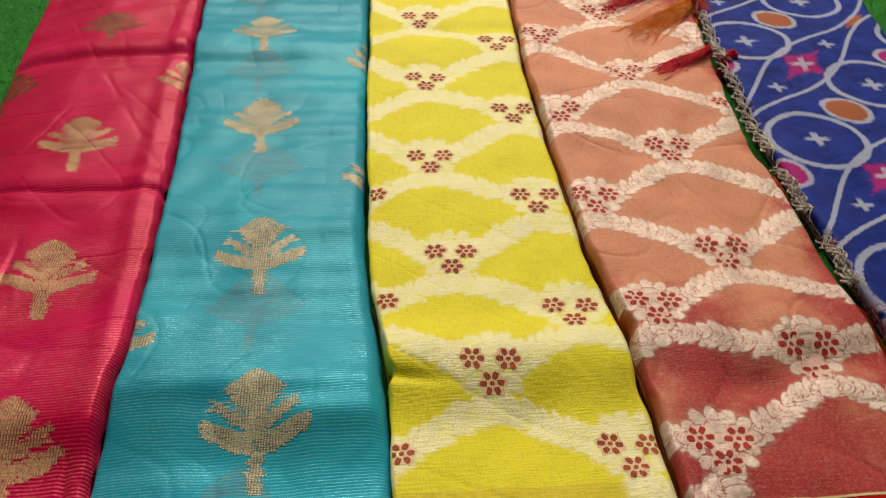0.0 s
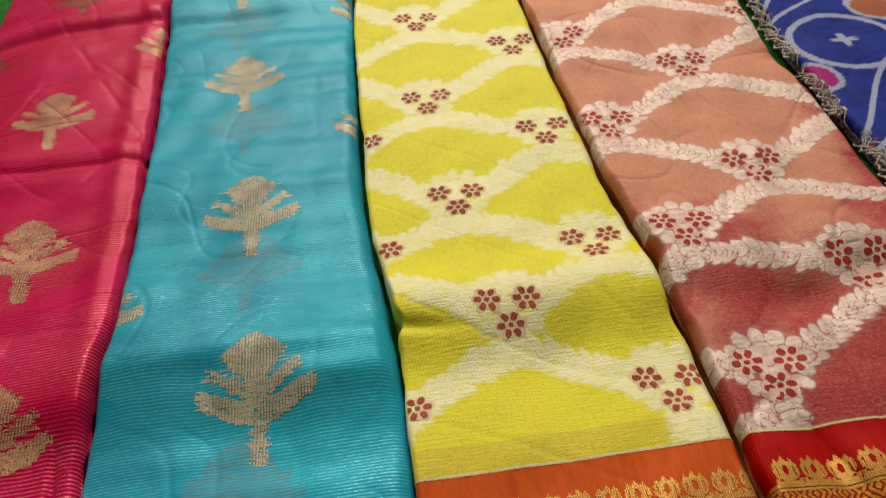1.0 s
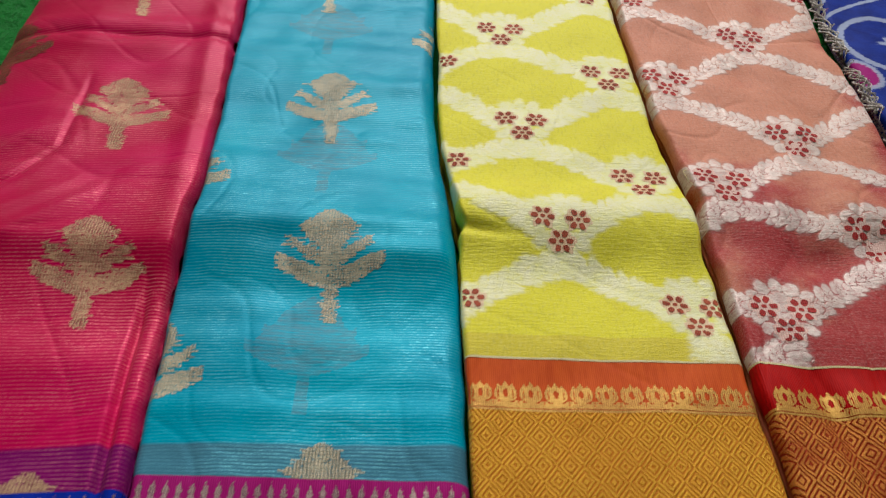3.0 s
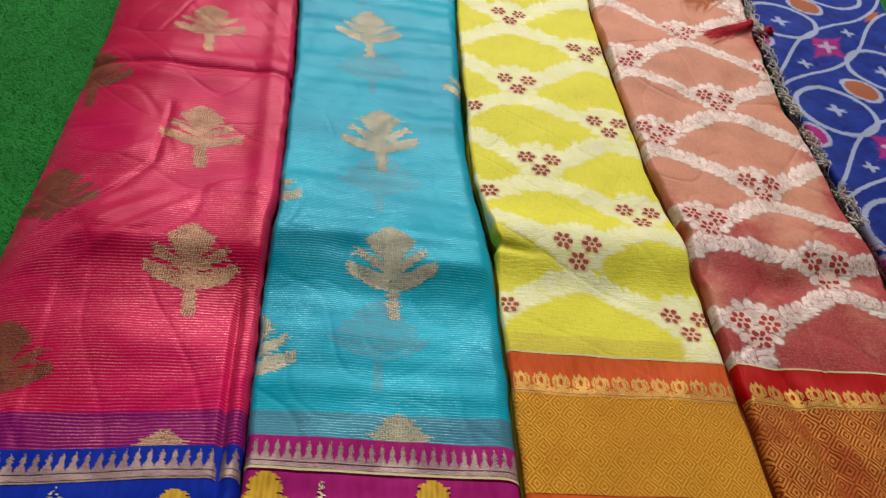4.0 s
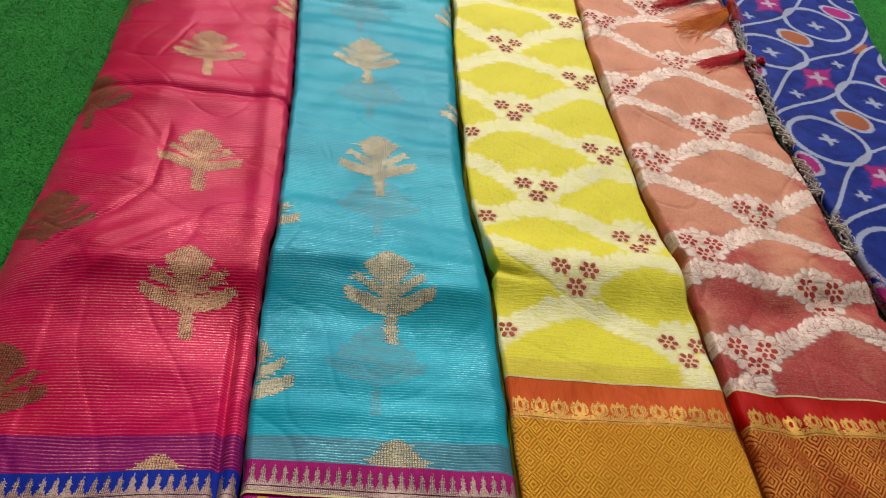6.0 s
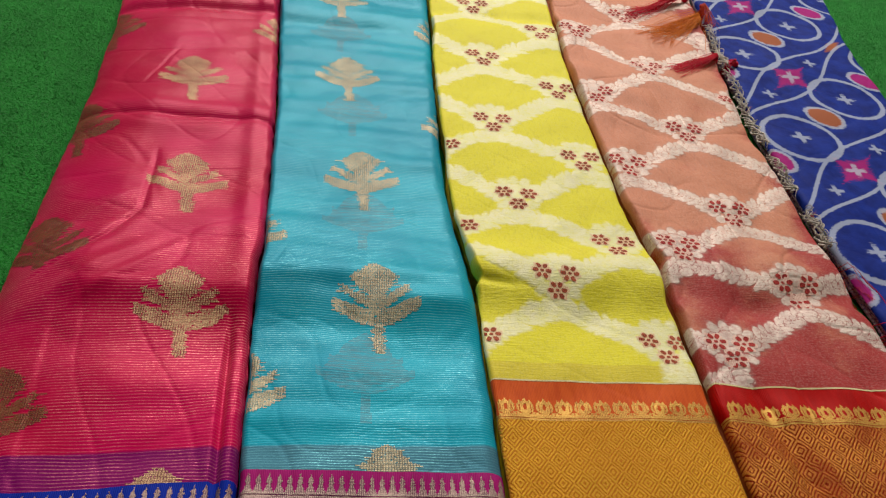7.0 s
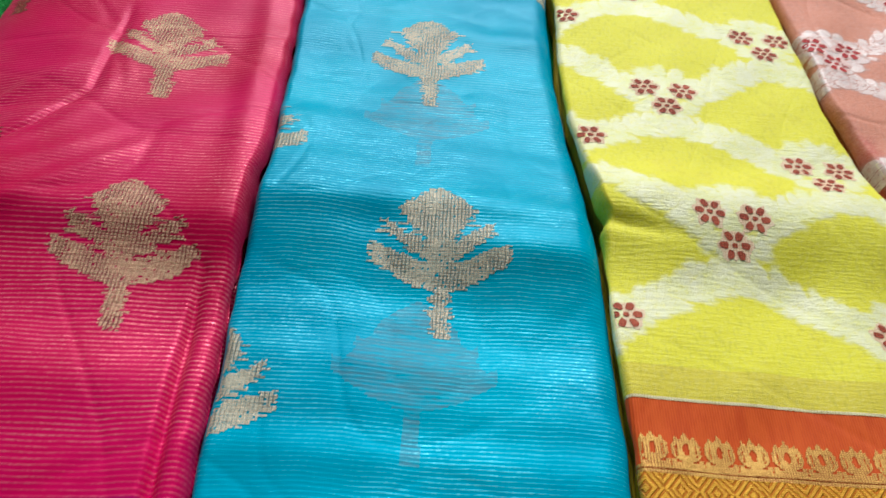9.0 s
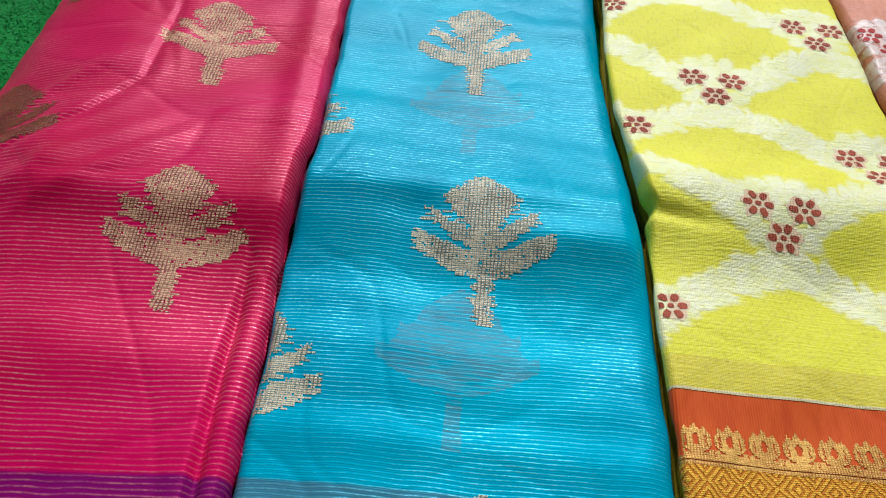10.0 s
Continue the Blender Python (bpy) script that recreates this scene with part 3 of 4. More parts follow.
teal.stack(TEAL, 3, 12)
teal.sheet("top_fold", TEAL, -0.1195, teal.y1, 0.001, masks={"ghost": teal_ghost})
teal.sheet("hem_band", MAGENTA_HEM, teal.y0, -0.1165, 0.002, 0.0004, label="magenta silk hem band")
for k, (x, y, tall) in enumerate(((-0.130, 0.224, 0.071), (-0.117, 0.0865, 0.066), (-0.107, -0.0375, 0.066), (-0.140, 0.362, 0.066), (-0.0995, -0.170, 0.070), (-0.155, 0.49, 0.06),
                            (-0.1825, -0.104, 0.068), (-0.191, 0.018, 0.068), (-0.044, 0.158, 0.068), (-0.044, 0.312, 0.068), (-0.05, 0.46, 0.06))):
    teal.motif("tree_motif", tree_inside, x, y, 0.054, tall, GOLD, seed=120 + k, slant=-0.06, ylow=-0.1165, veil=tree_hull)
for k in range(26):
    teal.motif("spire_motif", spire_inside, -0.1715 + 0.0050 * k, -0.1288, 0.0045, 0.0105, SILVER, (0.0004, 0.0005), 0.0006, 160 + k, 0.0003, 1.0)
teal.sheet("edge_thread", CREAM_THREAD, -0.1348, -0.1335, 0.0006, 0.0012, label="pale woven edge line")
for ya, yb in ((-0.1300, -0.1288), (-0.1330, -0.1305)):
    teal.sheet("silver_line", SILVER, ya, yb, 0.0005, 0.0007, label="fine silver thread line")
for k, (x, y, m) in enumerate(((-0.087, -0.1765, YELLOW_FLOWER), (-0.165, -0.1765, YELLOW_FLOWER), (-0.139, -0.185, GOLD))):
    teal.motif("blossom_motif", finial_inside if m is YELLOW_FLOWER else spire_inside, x, y, 0.036 if m is YELLOW_FLOWER else 0.02, 0.041 if m is YELLOW_FLOWER else 0.046, m, seed=190 + k, lift=0.001)


# ---- the two brocades ----
def leafy_vine(columns, size, seed):
    """Small leaves along the vines that climb from each cluster to the joint under its upper neighbour, and round every cluster.
    figure: negative on the pale weave; rim: 0 in the middle of a leaf, 1 at its edge."""
    r = np.random.RandomState(seed)
    leaves = []

    def leaf(x, y, rl, rw, a):
        leaves.append((x, y, rl * size * r.uniform(0.85, 1.2), rw * size * r.uniform(0.85, 1.2), a))

    for a, b in zip(columns, columns[1:]):
        for xa, ya in a:
            for xb, yb in b:
                if abs(yb - ya) > 0.075 or abs(xb - xa) > 0.10:
                    continue
                (xl, yl), (xu, yu) = ((xa, ya), (xb, yb)) if ya < yb else ((xb, yb), (xa, ya))
                way = 1 if xu > xl else -1
                xl, yl, xu, yu = xl + way * 0.012, yl + 0.002, xu - way * 0.002, yu - 0.020
                n = int(math.hypot(xu - xl, yu - yl) / (0.0052 * size)) + 1
                for k in range(n + 1):
                    t = k / n
                    rise = 0.6 * t + 0.4 * math.sin(t * math.pi / 2)
                    cx, cy = xl + (xu - xl) * t, yl + (yu - yl) * rise
                    ang = math.atan2((yu - yl) * (0.6 + 0.63 * math.cos(t * math.pi / 2)), xu - xl)
                    leaf(cx, cy, 0.0042, 0.0028, ang)
                    for side in (-1, 1):
                        tilt = ang + side * r.uniform(0.6, 0.95)
                        reach = 0.0050 * size * r.uniform(0.85, 1.15)
                        leaf(cx + reach * math.cos(tilt), cy + reach * math.sin(tilt), 0.0054, 0.0026, tilt)
    for col in columns:
        for x, y in col:
            for k in range(7):
                a = math.pi * (0.02 + 0.96 * k / 6)
                leaf(x + 0.0135 * size * math.cos(a), y + 0.004 + 0.0125 * size * math.sin(a), 0.0052, 0.0040, a)
            for k in range(6):
                a = math.pi * (1.08 + 0.84 * k / 5)
                leaf(x + 0.0125 * size * math.cos(a), y + 0.0015 * size + 0.012 * size * math.sin(a), 0.0048, 0.0036, a)
            for k in range(5):
                leaf(x + r.uniform(-0.003, 0.003), y - 0.012 - 0.0035 * k, 0.0058, 0.0032, r.uniform(-0.3, 0.3))
            for dx, dy in ((-0.0085, 0.0065), (0.0082, 0.0055), (0.0, -0.0065), (0.0, 0.002), (0, 0.009)):
                leaves.append((x + dx, y + dy, 0.0072, 0.0072, 0))

    def fields(X, Y):
        fig, rim = np.full_like(X, 1.0), np.full_like(X, 1.0)
        ys = Y[:, 0]
        for cx, cy, rl, rw, a in leaves:
            i, j = np.searchsorted(ys, (cy - rl * 1.6, cy + rl * 1.6))
            if j - i < 2:
                continue
            x, y = X[i:j] - cx, Y[i:j] - cy
            p, q = (x * math.cos(a) + y * math.sin(a)) / rl, (-x * math.sin(a) + y * math.cos(a)) / rw
            d = np.sqrt(p * p + q * q)
            fig[i:j] = np.minimum(fig[i:j], d - 1)
            inside = d < 1
            rim[i:j][inside] = d[inside]
        return fig, rim
    memory = {}

    def once(X, Y, which):
        if X.shape not in memory:
            memory[X.shape] = fields(X, Y)
        return memory[X.shape][which]
    return (lambda X, Y: once(X, Y, 0)), (lambda X, Y: once(X, Y, 1))


def clusters(strip, trios, size, material, ground, seed):
    r = np.random.RandomState(seed)
    for x, y in trios:
        for dx, dy in ((-0.0092, 0.0055), (0.0092, 0.0045), (-0.0002, -0.0080)):
            strip.flower(x + dx, y + dy, size, material, ground, r.uniform(-0.12, 0.12))


def border(strip, ya, plain, band, bright, lotus_count, x0, pitch):
    """The woven hem: a plain strip, a row of lotus figures, a lozenge band and its closing lines."""
    strip.sheet("border_strip", plain, ya - 0.034, ya, 0.001, 0.0004, label="plain silk border strip")
    strip.sheet("edge_thread", CREAM_THREAD, ya - 0.0005, ya + 0.0006, 0.0003, 0.0006, label="pale selvedge thread")
    for k in range(lotus_count):
        strip.motif("lotus_motif", lotus_inside, x0 + pitch * k, ya - 0.0242, pitch * 0.98, 0.0122, bright, (0.0004, 0.0005), 0.0006, 300 + k, 0.0002, 1.0)
    for dy in (-0.0242, -0.0258):
        strip.sheet("gold_line", bright, ya + dy - 0.0012, ya + dy, 0.0005, 0.0008)
    strip.sheet("lozenge_band", band, ya - 0.084, ya - 0.0268, 0.0012, 0.0007, label="metallic zari band with nested lozenges")
    strip.sheet("border_strip", plain, ya - 0.098, ya - 0.083, 0.0015, 0.0004)
    for k in range(lotus_count):
        strip.motif("lotus_motif", lotus_inside, x0 + pitch * k, ya - 0.1075, pitch * 0.98, 0.0122, bright, (0.0006, 0.0008), 0.0012, 340 + k, 0.0002, 1.0)
    strip.sheet("lozenge_band", band, strip.y0, ya - 0.096, 0.002, 0.0007)


def yellow_relief(x, y):
    z = 0.0010 * ripple(x, y, 7, 0.05) + 0.0007 * ripple(x, y, 8, 0.02)
    z = z + 0.0075 * gauss(y - 0.035, 0.022) - 0.002 * gauss(y + 0.01, 0.02) - 0.0022 * gauss(y - 0.022 + 0.2 * (x + 0.045), 0.0035) * np.clip((-0.01 - x) / 0.03, 0, 1)
    return z + 0.003 * gauss(y - 0.36, 0.03) - 0.003 * gauss(y - 0.395, 0.012)


yellow = Strip("folded_saree", "folded lemon yellow brocade saree with cream vine and gold hem",
               [(-0.4, -0.041), (-0.12, -0.0425), (-0.03, -0.0455), (0.02, -0.0455), (0.06, -0.050), (0.1, -0.0555), (0.3, -0.0570), (0.43, -0.054), (0.7, -0.050)],
               [(-0.4, 0.09), (-0.12, 0.086), (-0.05, 0.0825), (0.0, 0.082), (0.06, 0.079), (0.11, 0.073), (0.18, 0.070), (0.25, 0.068), (0.33, 0.066), (0.46, 0.071), (0.7, 0.078)],
               0.025, yellow_relief, (0.0026, 0.0045), [(0.024, 0.003, 0, 0.005), (0.012, 0, -0.0022, 0.008)], 0.0002, brink=(0.88, 0.68))
YTRIOS = [(-0.012, 0.311), (-0.0145, 0.208), (-0.0075, 0.110), (0.006, 0.0225), (-0.012, 0.415), (-0.01, 0.52),
          (0.049, 0.364), (0.049, 0.264), (0.0505, 0.162), (0.055, 0.063), (0.067, -0.027), (0.05, 0.465), (0.055, 0.57)]
YCOLS = [[(-0.058, -0.027), (-0.063, 0.071), (-0.068, 0.165), (-0.072, 0.262), (-0.072, 0.365), (-0.072, 0.47), (-0.07, 0.57)],
         sorted([p for p in YTRIOS if p[0] < 0.02], key=lambda p: p[1]),
         sorted([p for p in YTRIOS if p[0] > 0.02], key=lambda p: p[1]),
         [(0.128, -0.08), (0.122, 0.02), (0.115, 0.115), (0.113, 0.215), (0.113, 0.315), (0.115, 0.415), (0.118, 0.52)]]
Y_FIGURE, Y_RIM = leafy_vine(YCOLS, 1.12, 31)
yellow.stack(YELLOW_EDGE, 3, 13)
yellow.sheet("top_fold", YELLOW, -0.058, yellow.y1, 0.0007,
             masks={"figure": Y_FIGURE, "rim": Y_RIM, "tone": lambda x, y: 0.9 * (y < -0.043) + 0.1})
border(yellow, -0.0565, ORANGE, BAND_GOLD, BRIGHT, 12, -0.0385, 0.0110)
clusters(yellow, YTRIOS, 0.0124, BROWN_THREAD, PALE_YELLOW, 5)
for x, y in ((-0.0405, -0.0215), (-0.0455, 0.0765), (-0.0505, 0.172)):
    yellow.flower(x, y, 0.0124, BROWN_THREAD, PALE_YELLOW, 0.1)


def peach_relief(x, y):
    z = 0.0014 * ripple(x, y, 9, 0.05) + 0.0011 * ripple(x, y, 10, 0.02)
    z = z + 0.004 * gauss(y - 0.05, 0.03) - 0.0035 * gauss(y - 0.015 - 0.25 * (x - 0.16), 0.012) * np.clip((x - 0.11) / 0.03, 0, 1)
    z = z + 0.003 * gauss(y - 0.28, 0.04) - 0.004 * gauss(x - 0.122 + 0.2 * (y + 0.1), 0.007) * np.clip((-0.05 - y) / 0.02, 0, 1)
    return z - 0.003 * gauss(y - 0.42, 0.02)


peach = Strip("folded_saree", "folded peach and crimson brocade saree with silvery vine and red hem",
              [(-0.4, 0.094), (-0.12, 0.089), (-0.05, 0.0855), (0.0, 0.085), (0.06, 0.082), (0.11, 0.0765), (0.18, 0.073), (0.25, 0.071), (0.33, 0.069), (0.46, 0.074), (0.7, 0.082)],
              [(-0.4, 0.225), (-0.01, 0.221), (0.05, 0.217), (0.1, 0.215), (0.15, 0.216), (0.19, 0.213), (0.27, 0.214), (0.4, 0.230), (0.5, 0.239), (0.7, 0.25)],
              0.025, peach_relief, (0.0034, 0.005), [(0.05, 0.002, 0, 0.006), (0.015, 0, -0.0035, 0.007), (0.2, 0, -0.002, 0.01)], 0.0005, brink=(0.74, 0.5))
PTRIOS = [(0.110, -0.0275), (0.101, 0.0625), (0.089, 0.1615), (0.083, 0.262), (0.088, 0.382), (0.092, 0.49), (0.096, 0.59),
          (0.175, 0.0265), (0.1545, 0.1065), (0.151, 0.2135), (0.1435, 0.3145), (0.148, 0.425), (0.153, 0.53), (0.221, 0.16), (0.213, 0.262)]
PCOLS = [[(0.05, -0.075), (0.045, 0.015), (0.03, 0.11), (0.025, 0.21), (0.025, 0.33), (0.03, 0.44), (0.035, 0.54)],
         sorted([p for p in PTRIOS if p[0] < 0.12], key=lambda p: p[1]),
         sorted([p for p in PTRIOS if 0.12 < p[0] < 0.2], key=lambda p: p[1]),
         [(0.245, -0.03), (0.236, 0.06), (0.223, 0.16), (0.214, 0.262), (0.218, 0.375), (0.222, 0.48), (0.228, 0.58)]]
P_FIGURE, P_RIM = leafy_vine(PCOLS, 1.10, 41)
peach.stack(PEACH_EDGE, 3, 14)
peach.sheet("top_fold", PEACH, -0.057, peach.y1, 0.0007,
            masks={"figure": P_FIGURE, "rim": P_RIM,
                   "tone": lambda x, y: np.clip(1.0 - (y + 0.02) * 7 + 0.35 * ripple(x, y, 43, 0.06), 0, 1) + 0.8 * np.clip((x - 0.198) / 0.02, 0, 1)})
border(peach, -0.0555, RED, BAND_COPPER, BRIGHT, 12, 0.0955, 0.0113)
clusters(peach, PTRIOS, 0.0138, RED_THREAD, PALE_ROSE, 6)

# ---- blue saree ----
blue = Strip("folded_saree", "folded royal blue ikat saree with white ring pattern",
             [(-0.4, 0.246), (0.0, 0.238), (0.08, 0.233), (0.14, 0.230), (0.21, 0.230), (0.34, 0.235), (0.49, 0.250), (0.7, 0.266)],
             [(-0.4, 0.39), (0.2, 0.39), (0.32, 0.393), (0.42, 0.400), (0.55, 0.428), (0.7, 0.45)],
             0.016, lambda x, y: 0.0012 * ripple(x, y, 15, 0.05) + 0.0005 * ripple(x, y, 16, 0.02), (0.005, 0.006))
blue.stack(IKAT, 2, 15)


def ikat_fields():
    """Chains of rings on the slant, with blossoms where they touch and stars between the chains."""
    e1, e2 = np.array((0.077, 0.074)), np.array((-0.69, 0.72))
    step = float(np.hypot(*e1))
    e1 = e1 / step
    rows = 0.150 * 0.72

    def local(x, y):
        dx, dy = x - 0.2675, y - 0.232
        p, q = dx * e1[0] + dy * e1[1], dx * e2[0] + dy * e2[1]
        k = np.round(q / rows)
        p = p - k * 0.150 * e1[1]
        return p, q - k * rows

    def cross(dx, dy, r):
        a, b = np.abs(dx + dy) * 0.7, np.abs(dx - dy) * 0.7
        return np.maximum(1 - np.maximum(a / r, b / (0.28 * r)), 1 - np.maximum(b / r, a / (0.28 * r)))

    def beads(p, phase, span):
        return p - phase - np.round((p - phase) / span) * span

    def white(x, y):
        p, q = local(x, y)
        c = beads(p, 0, step)
        ring = 1 - np.abs(np.hypot(c, q) - 0.0345) / 0.0024
        f = np.maximum(ring, cross(c, q, 0.0085))
        far, pf = rows / 2 - np.abs(q), np.where(q < 0, p + 0.150 * e1[1], p)
        curve = 0.0140 + 0.0095 * np.cos(np.pi * (pf - 0.0962) / step)
        f = np.maximum(f, 1 - np.abs(far - curve) / 0.0017)
        f = np.maximum(f, cross(beads(pf, 0.0962, 2 * step), far, 0.0080))
        f = np.maximum(f, cross(np.abs(beads(pf, 0.0962, 2 * step)) - 0.046, far, 0.0065))
        rim = 1 - np.abs(np.hypot(beads(p, step / 2, step), q * 0.75) - 0.0135) / 0.0016
        return np.maximum(f, rim * 0.6)

    def star(x, y):
        p, q = local(x, y)
        a, b = beads(np.where(q < 0, p + 0.150 * e1[1], p), 0.0962, 2 * step), rows / 2 - np.abs(q)
        s = 1 - (np.abs(a) / 0.030) ** 0.6 - (np.abs(b) / 0.024) ** 0.6
        node = 1 - np.hypot(beads(p, -step / 2, 2 * step), q * 0.75) / 0.013
        return np.maximum(s * 2, node * 3)

    def rust(x, y):
        p, q = local(x, y)
        node = 1 - np.hypot(beads(p, step / 2, 2 * step), q * 0.75) / 0.013
        dash = 1 - np.abs(beads(np.where(q < 0, p + 0.150 * e1[1], p), 0.0962 + step, 2 * step)) / 0.017 - np.abs(rows / 2 - np.abs(q)) / 0.006
        return np.maximum(node * 3, dash)
    return {"white": white, "magenta": star, "rust": rust}


blue.sheet("top_fold", IKAT, blue.y0, blue.y1, 0.0012, masks=ikat_fields())


# ---- tassels, cords and loose threads ----
def thread_mesh(lines, radius, sides=4):
    """Thin tubes along polylines, tapering to their ends."""
    verts, faces = [], []
    for line in lines:
        line = np.asarray(line, dtype=float)
        tang = np.gradient(line, axis=0)
        tang /= np.linalg.norm(tang, axis=1)[:, None] + 1e-9
        up = np.array((0.13, 0.21, 1.0))
        s1 = np.cross(tang, up)
        s1 /= np.linalg.norm(s1, axis=1)[:, None] + 1e-9
        s2 = np.cross(tang, s1)
        base, n = len(verts), len(line)
        for k in range(n):
            r = radius * (1 - 0.6 * k / n)
            for j in range(sides):
                a = 2 * math.pi * j / sides
                verts.append(line[k] + r * (math.cos(a) * s1[k] + math.sin(a) * s2[k]))
        for k in range(n - 1):
            for j in range(sides):
                a, b = base + k * sides + j, base + k * sides + (j + 1) % sides
                faces.append((a, b, b + sides, a + sides))
    return verts, faces


def rest_z(x, y):
    """The height of the cloth under a loose thread."""
    best = 0.0
    for strip in (peach, blue):
        if float(strip.left(y)) < x < float(strip.right(y)):
            best = max(best, float(strip.z(np.array(x), np.array(y))))
    return best


def tassel(head, tip, spread, material, strands, seed, label, radius=0.00035):
    """A knotted head and a brush of silk strands that fans out over the cloth."""
    r = np.random.RandomState(seed)
    head, tip = np.array(head), np.array(tip)
    run = tip - head
    side = np.array((-run[1], run[0])) / np.hypot(*run)
    lines = []
    for _ in range(strands):
        out, bend, reach, lift = r.normal(0, spread), r.normal(0, spread * 0.4), r.uniform(0.65, 1.05), r.uniform(0.0006, 0.005)
        line = []
        for k in range(9):
            t = k / 8
            p = head + run * t * reach + side * (out * t ** 1.3 + bend * math.sin(3 * t))
            line.append((p[0], p[1], rest_z(p[0], p[1]) + 0.0008 + lift * math.sin(math.pi * min(1, t + 0.25)) + 0.002 * (1 - t)))
        lines.append(line)
    thing = new("tassel")
    thing.location = (head[0], head[1], rest_z(*head) + 0.002)
    tagged(thing, label, "tassel", "tassels along the fringe")
    v, f = thread_mesh(lines, radius)
    part("silk_brush", v, f, material, thing)
    bm = bmesh.new()
    bmesh.ops.create_icosphere(bm, subdivisions=2, radius=0.0036)
    for vert in bm.verts:
        vert.co *= 1 + 0.18 * noise.noise(vert.co * 700)
        vert.co.z *= 0.8
        vert.co += thing.location
    vs, fs = [tuple(w.co) for w in bm.verts], [[w.index for w in g.verts] for g in bm.faces]
    bm.free()
    part("knot", vs, fs, material, thing)


tassel((0.226, 0.470), (0.150, 0.428), 0.006, TASSEL_RED, 70, 1, "red silk thread tassel lying on peach saree")
tassel((0.240, 0.440), (0.160, 0.372), 0.012, TASSEL_ORANGE, 110, 2, "orange silk thread tassel fanned over peach saree")
tassel((0.252, 0.478), (0.236, 0.425), 0.007, TASSEL_RUST, 80, 3, "rust red silk thread tassel beside the fringe")
tassel((0.232, 0.350), (0.166, 0.312), 0.006, TASSEL_RED, 80, 4, "red silk thread tassel lying on peach saree")
tassel((0.226, 0.205), (0.224, 0.150), 0.003, TASSEL_RUST, 60, 5, "rust red silk thread tassel in the gap between sarees")
tassel((0.224, 0.085), (0.232, 0.030), 0.006, TASSEL_RUST, 60, 6, "rust red silk thread tassel in the gap between sarees")
tassel((0.226, 0.030), (0.238, -0.03), 0.008, TASSEL_RED, 60, 7, "loose red silk threads in the gap between sarees")
tassel((0.246, 0.352), (0.228, 0.346), 0.003, TASSEL_RED, 30, 8, "short red silk tassel across the grey cord")


def fringe_cord(ya, yb, seed):
    """A twisted grey cord along the open edge of the blue saree."""
    r = np.random.RandomState(seed)
    lines = []
    for k in range(5):
        ph, line = k * 2 * math.pi / 5, []
        for t in np.linspace(0, 1, 46):
            y = ya + (yb - ya) * t
            x = 0.5 * float(peach.right(y)) + 0.5 * float(blue.left(y)) + 0.003
            a = ph + t * (yb - ya) * 260
            wild = 0.0022 * math.sin(11 * t + k * 2.3) + 0.0012 * math.sin(37 * t + k)
            line.append((x + 0.0022 * math.cos(a) + wild, y, 0.0175 + 0.0022 * math.sin(a) + 0.002 * math.sin(t * 8 + seed)))
        lines.append(line)
    for _ in range(14):
        y = r.uniform(ya, yb)
        x = 0.5 * float(peach.right(y)) + 0.5 * float(blue.left(y)) + 0.003
        dx, dy = r.uniform(-0.004, 0.005), r.uniform(-0.020, 0.004)
        lines.append([(x + dx * t + 0.002 * math.sin(5 * t), y + dy * t, 0.019 + 0.004 * math.sin(3 * t)) for t in np.linspace(0, 1, 8)])
    thing = new("fringe_cord")
    thing.location = (0.235, ya, 0.015)
    tagged(thing, "twisted pale grey cord fringe between peach and blue sarees", "fringe cord", "cords along the fringe")
    for line in lines[:5]:
        v, f = thread_mesh([line], 0.0009, 6)
        part("cord_strand", v, f, CORD, thing)
    v, f = thread_mesh(lines[5:], 0.0004, 4)
    tagged(part("frayed_fluff", v, f, CORD, thing), kind="stuff")


fringe_cord(0.345, 0.430, 1)
fringe_cord(0.212, 0.343, 2)
fringe_cord(0.150, 0.200, 3)
fringe_cord(0.085, 0.125, 4)


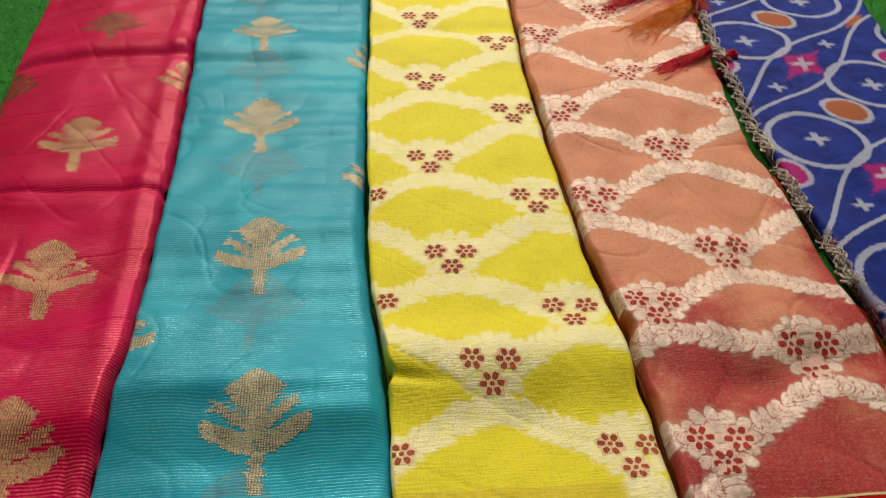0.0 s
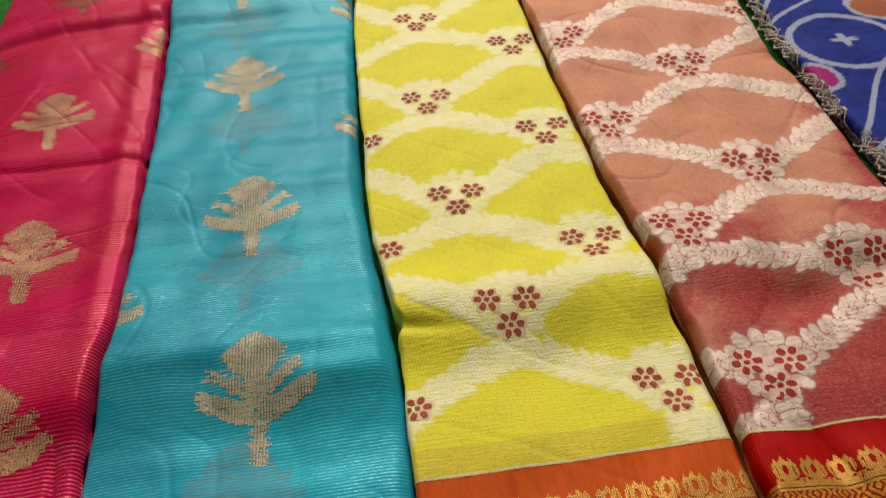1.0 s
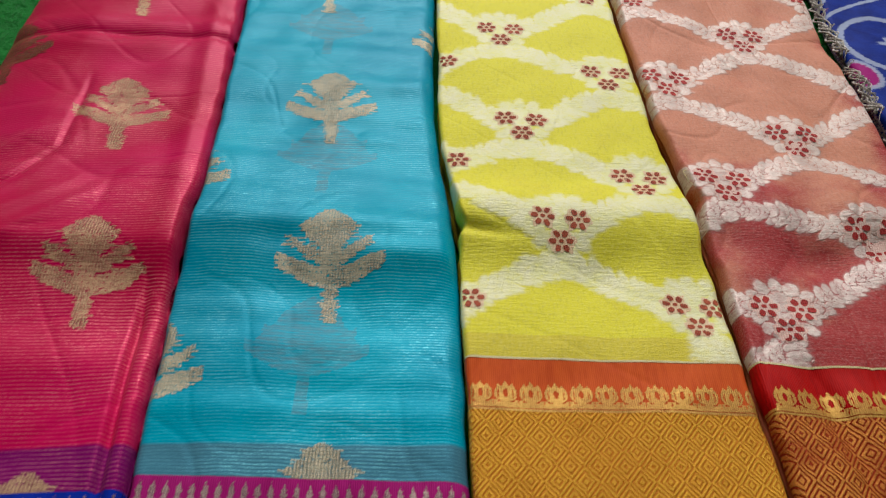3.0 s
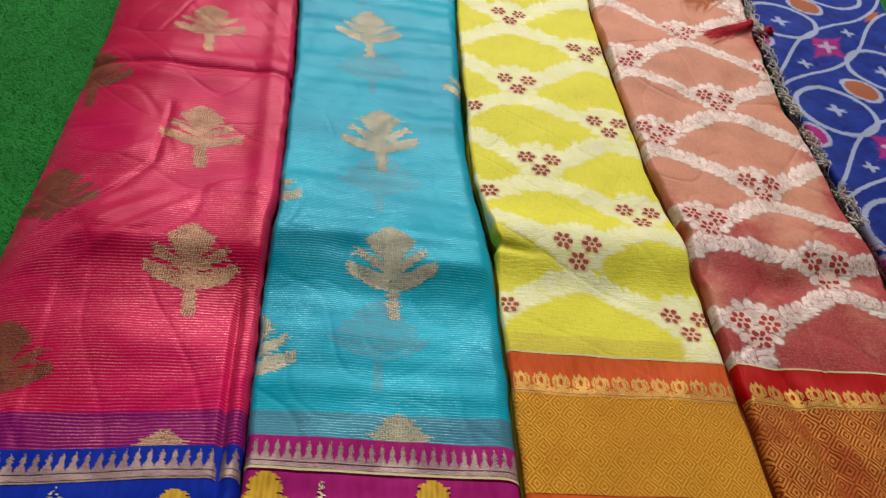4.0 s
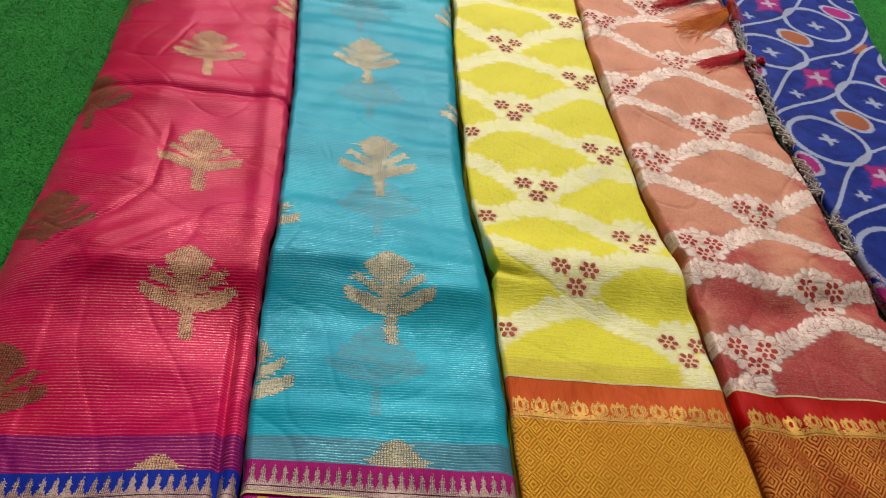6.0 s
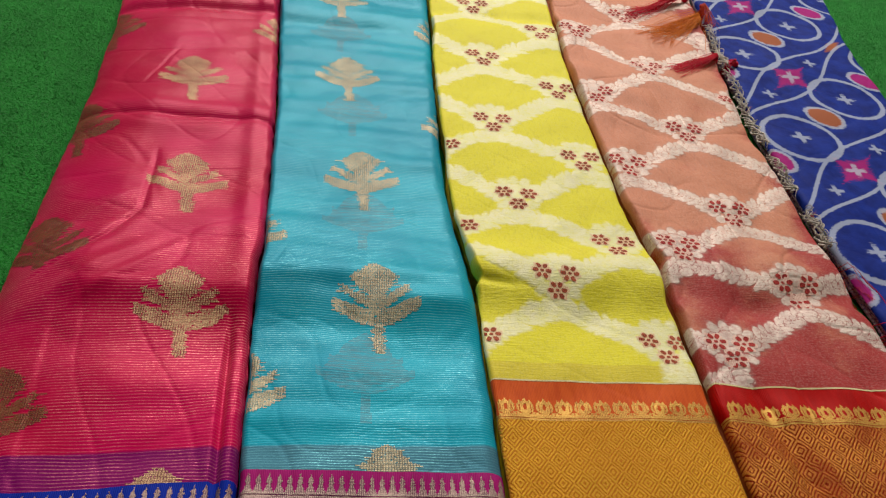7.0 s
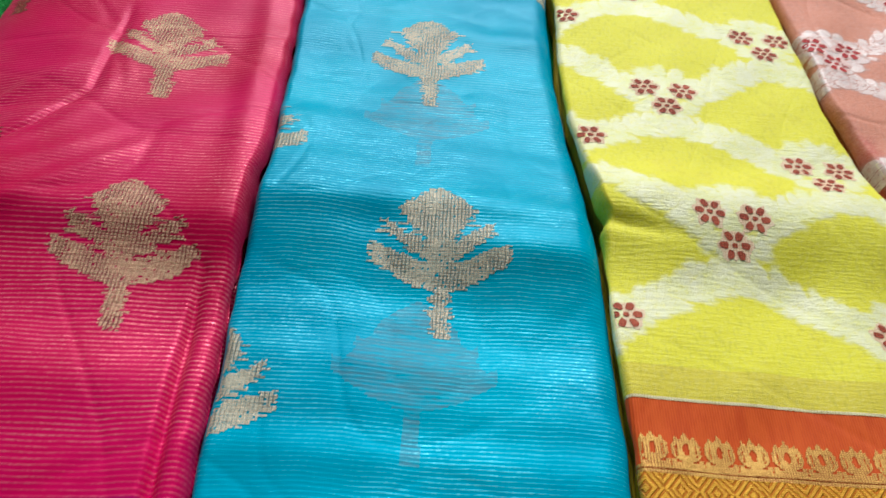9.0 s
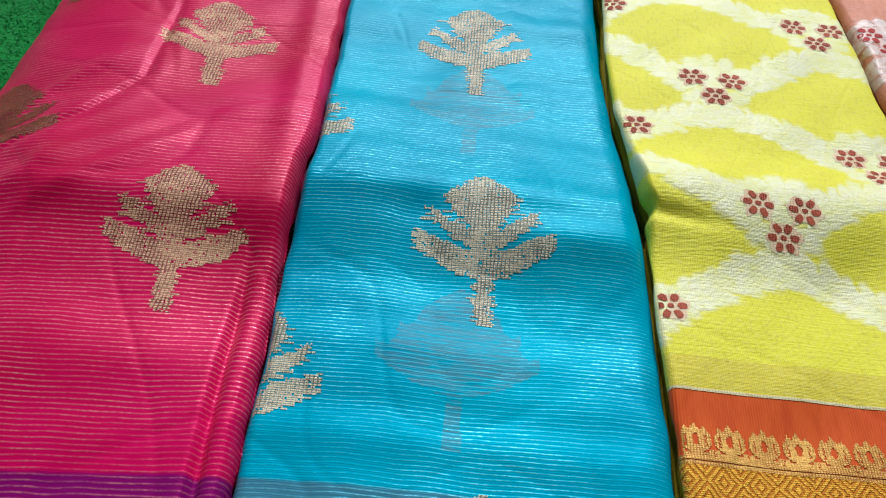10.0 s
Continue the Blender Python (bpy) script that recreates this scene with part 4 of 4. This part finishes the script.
def loose_thread(points, material, label, radius=0.00025):
    pts = np.array(points, dtype=float)
    t = np.linspace(0, len(pts) - 1, 24)
    line = np.stack([np.interp(t, np.arange(len(pts)), pts[:, k]) for k in range(3)], -1)
    for _ in range(3):
        line[1:-1] = (line[:-2] + line[1:-1] * 2 + line[2:]) / 4
    v, f = thread_mesh([line], radius)
    tagged(mesh_object("loose_thread", v, f, material), label, "thread")


loose_thread([(0.0845, 0.075, 0.026), (0.079, 0.070, 0.030), (0.081, 0.062, 0.029), (0.087, 0.060, 0.027), (0.090, 0.055, 0.030)], CREAM_THREAD, "pale loose thread curled at the fold of peach saree")
loose_thread([(0.0815, 0.026, 0.028), (0.0765, 0.023, 0.0288), (0.077, 0.018, 0.0286)], CORD, "tiny dark loose thread on yellow saree")
loose_thread([(0.232, 0.045, 0.024), (0.240, 0.030, 0.022), (0.243, 0.010, 0.018), (0.250, 0.0, 0.02)], TASSEL_RED, "red loose thread hanging off the fringe", 0.0004)


# ---- the carpet's pile where it lies bare ----
def carpet_pile(x0, x1, y0, y1, count, seed):
    r = np.random.RandomState(seed)
    x, y, a = r.uniform(x0, x1, count), r.uniform(y0, y1, count), r.uniform(0, 2 * np.pi, count)
    long, wide, lean = r.uniform(0.0015, 0.0032, count), r.uniform(0.0003, 0.0006, count), r.uniform(0.9, 1.3, count)
    dx, dy = np.cos(a), np.sin(a)
    foot1 = np.stack([x - dy * wide, y + dx * wide, np.zeros(count)], -1)
    foot2 = np.stack([x + dy * wide, y - dx * wide, np.zeros(count)], -1)
    mid = np.stack([x + dx * long * 0.5 * np.sin(lean), y + dy * long * 0.5 * np.sin(lean), long * 0.55 * np.cos(lean)], -1)
    tip = np.stack([x + dx * long * np.sin(lean * 1.3), y + dy * long * np.sin(lean * 1.3), long * 0.8 * np.cos(lean)], -1)
    verts = np.stack([foot1, foot2, mid, tip], 1).reshape(-1, 3)
    k = np.arange(count) * 4
    faces = np.concatenate([np.stack([k, k + 1, k + 2], -1), np.stack([k, k + 2, k + 3], -1)])
    ob = mesh_object("carpet_pile", verts, faces, FELT, False)
    tagged(ob, "short matted green felt carpet pile", "carpet", kind="stuff")


carpet_pile(-0.78, -0.318, -0.1, 0.75, 130000, 1)
carpet_pile(0.385, 0.75, 0.1, 0.85, 80000, 2)
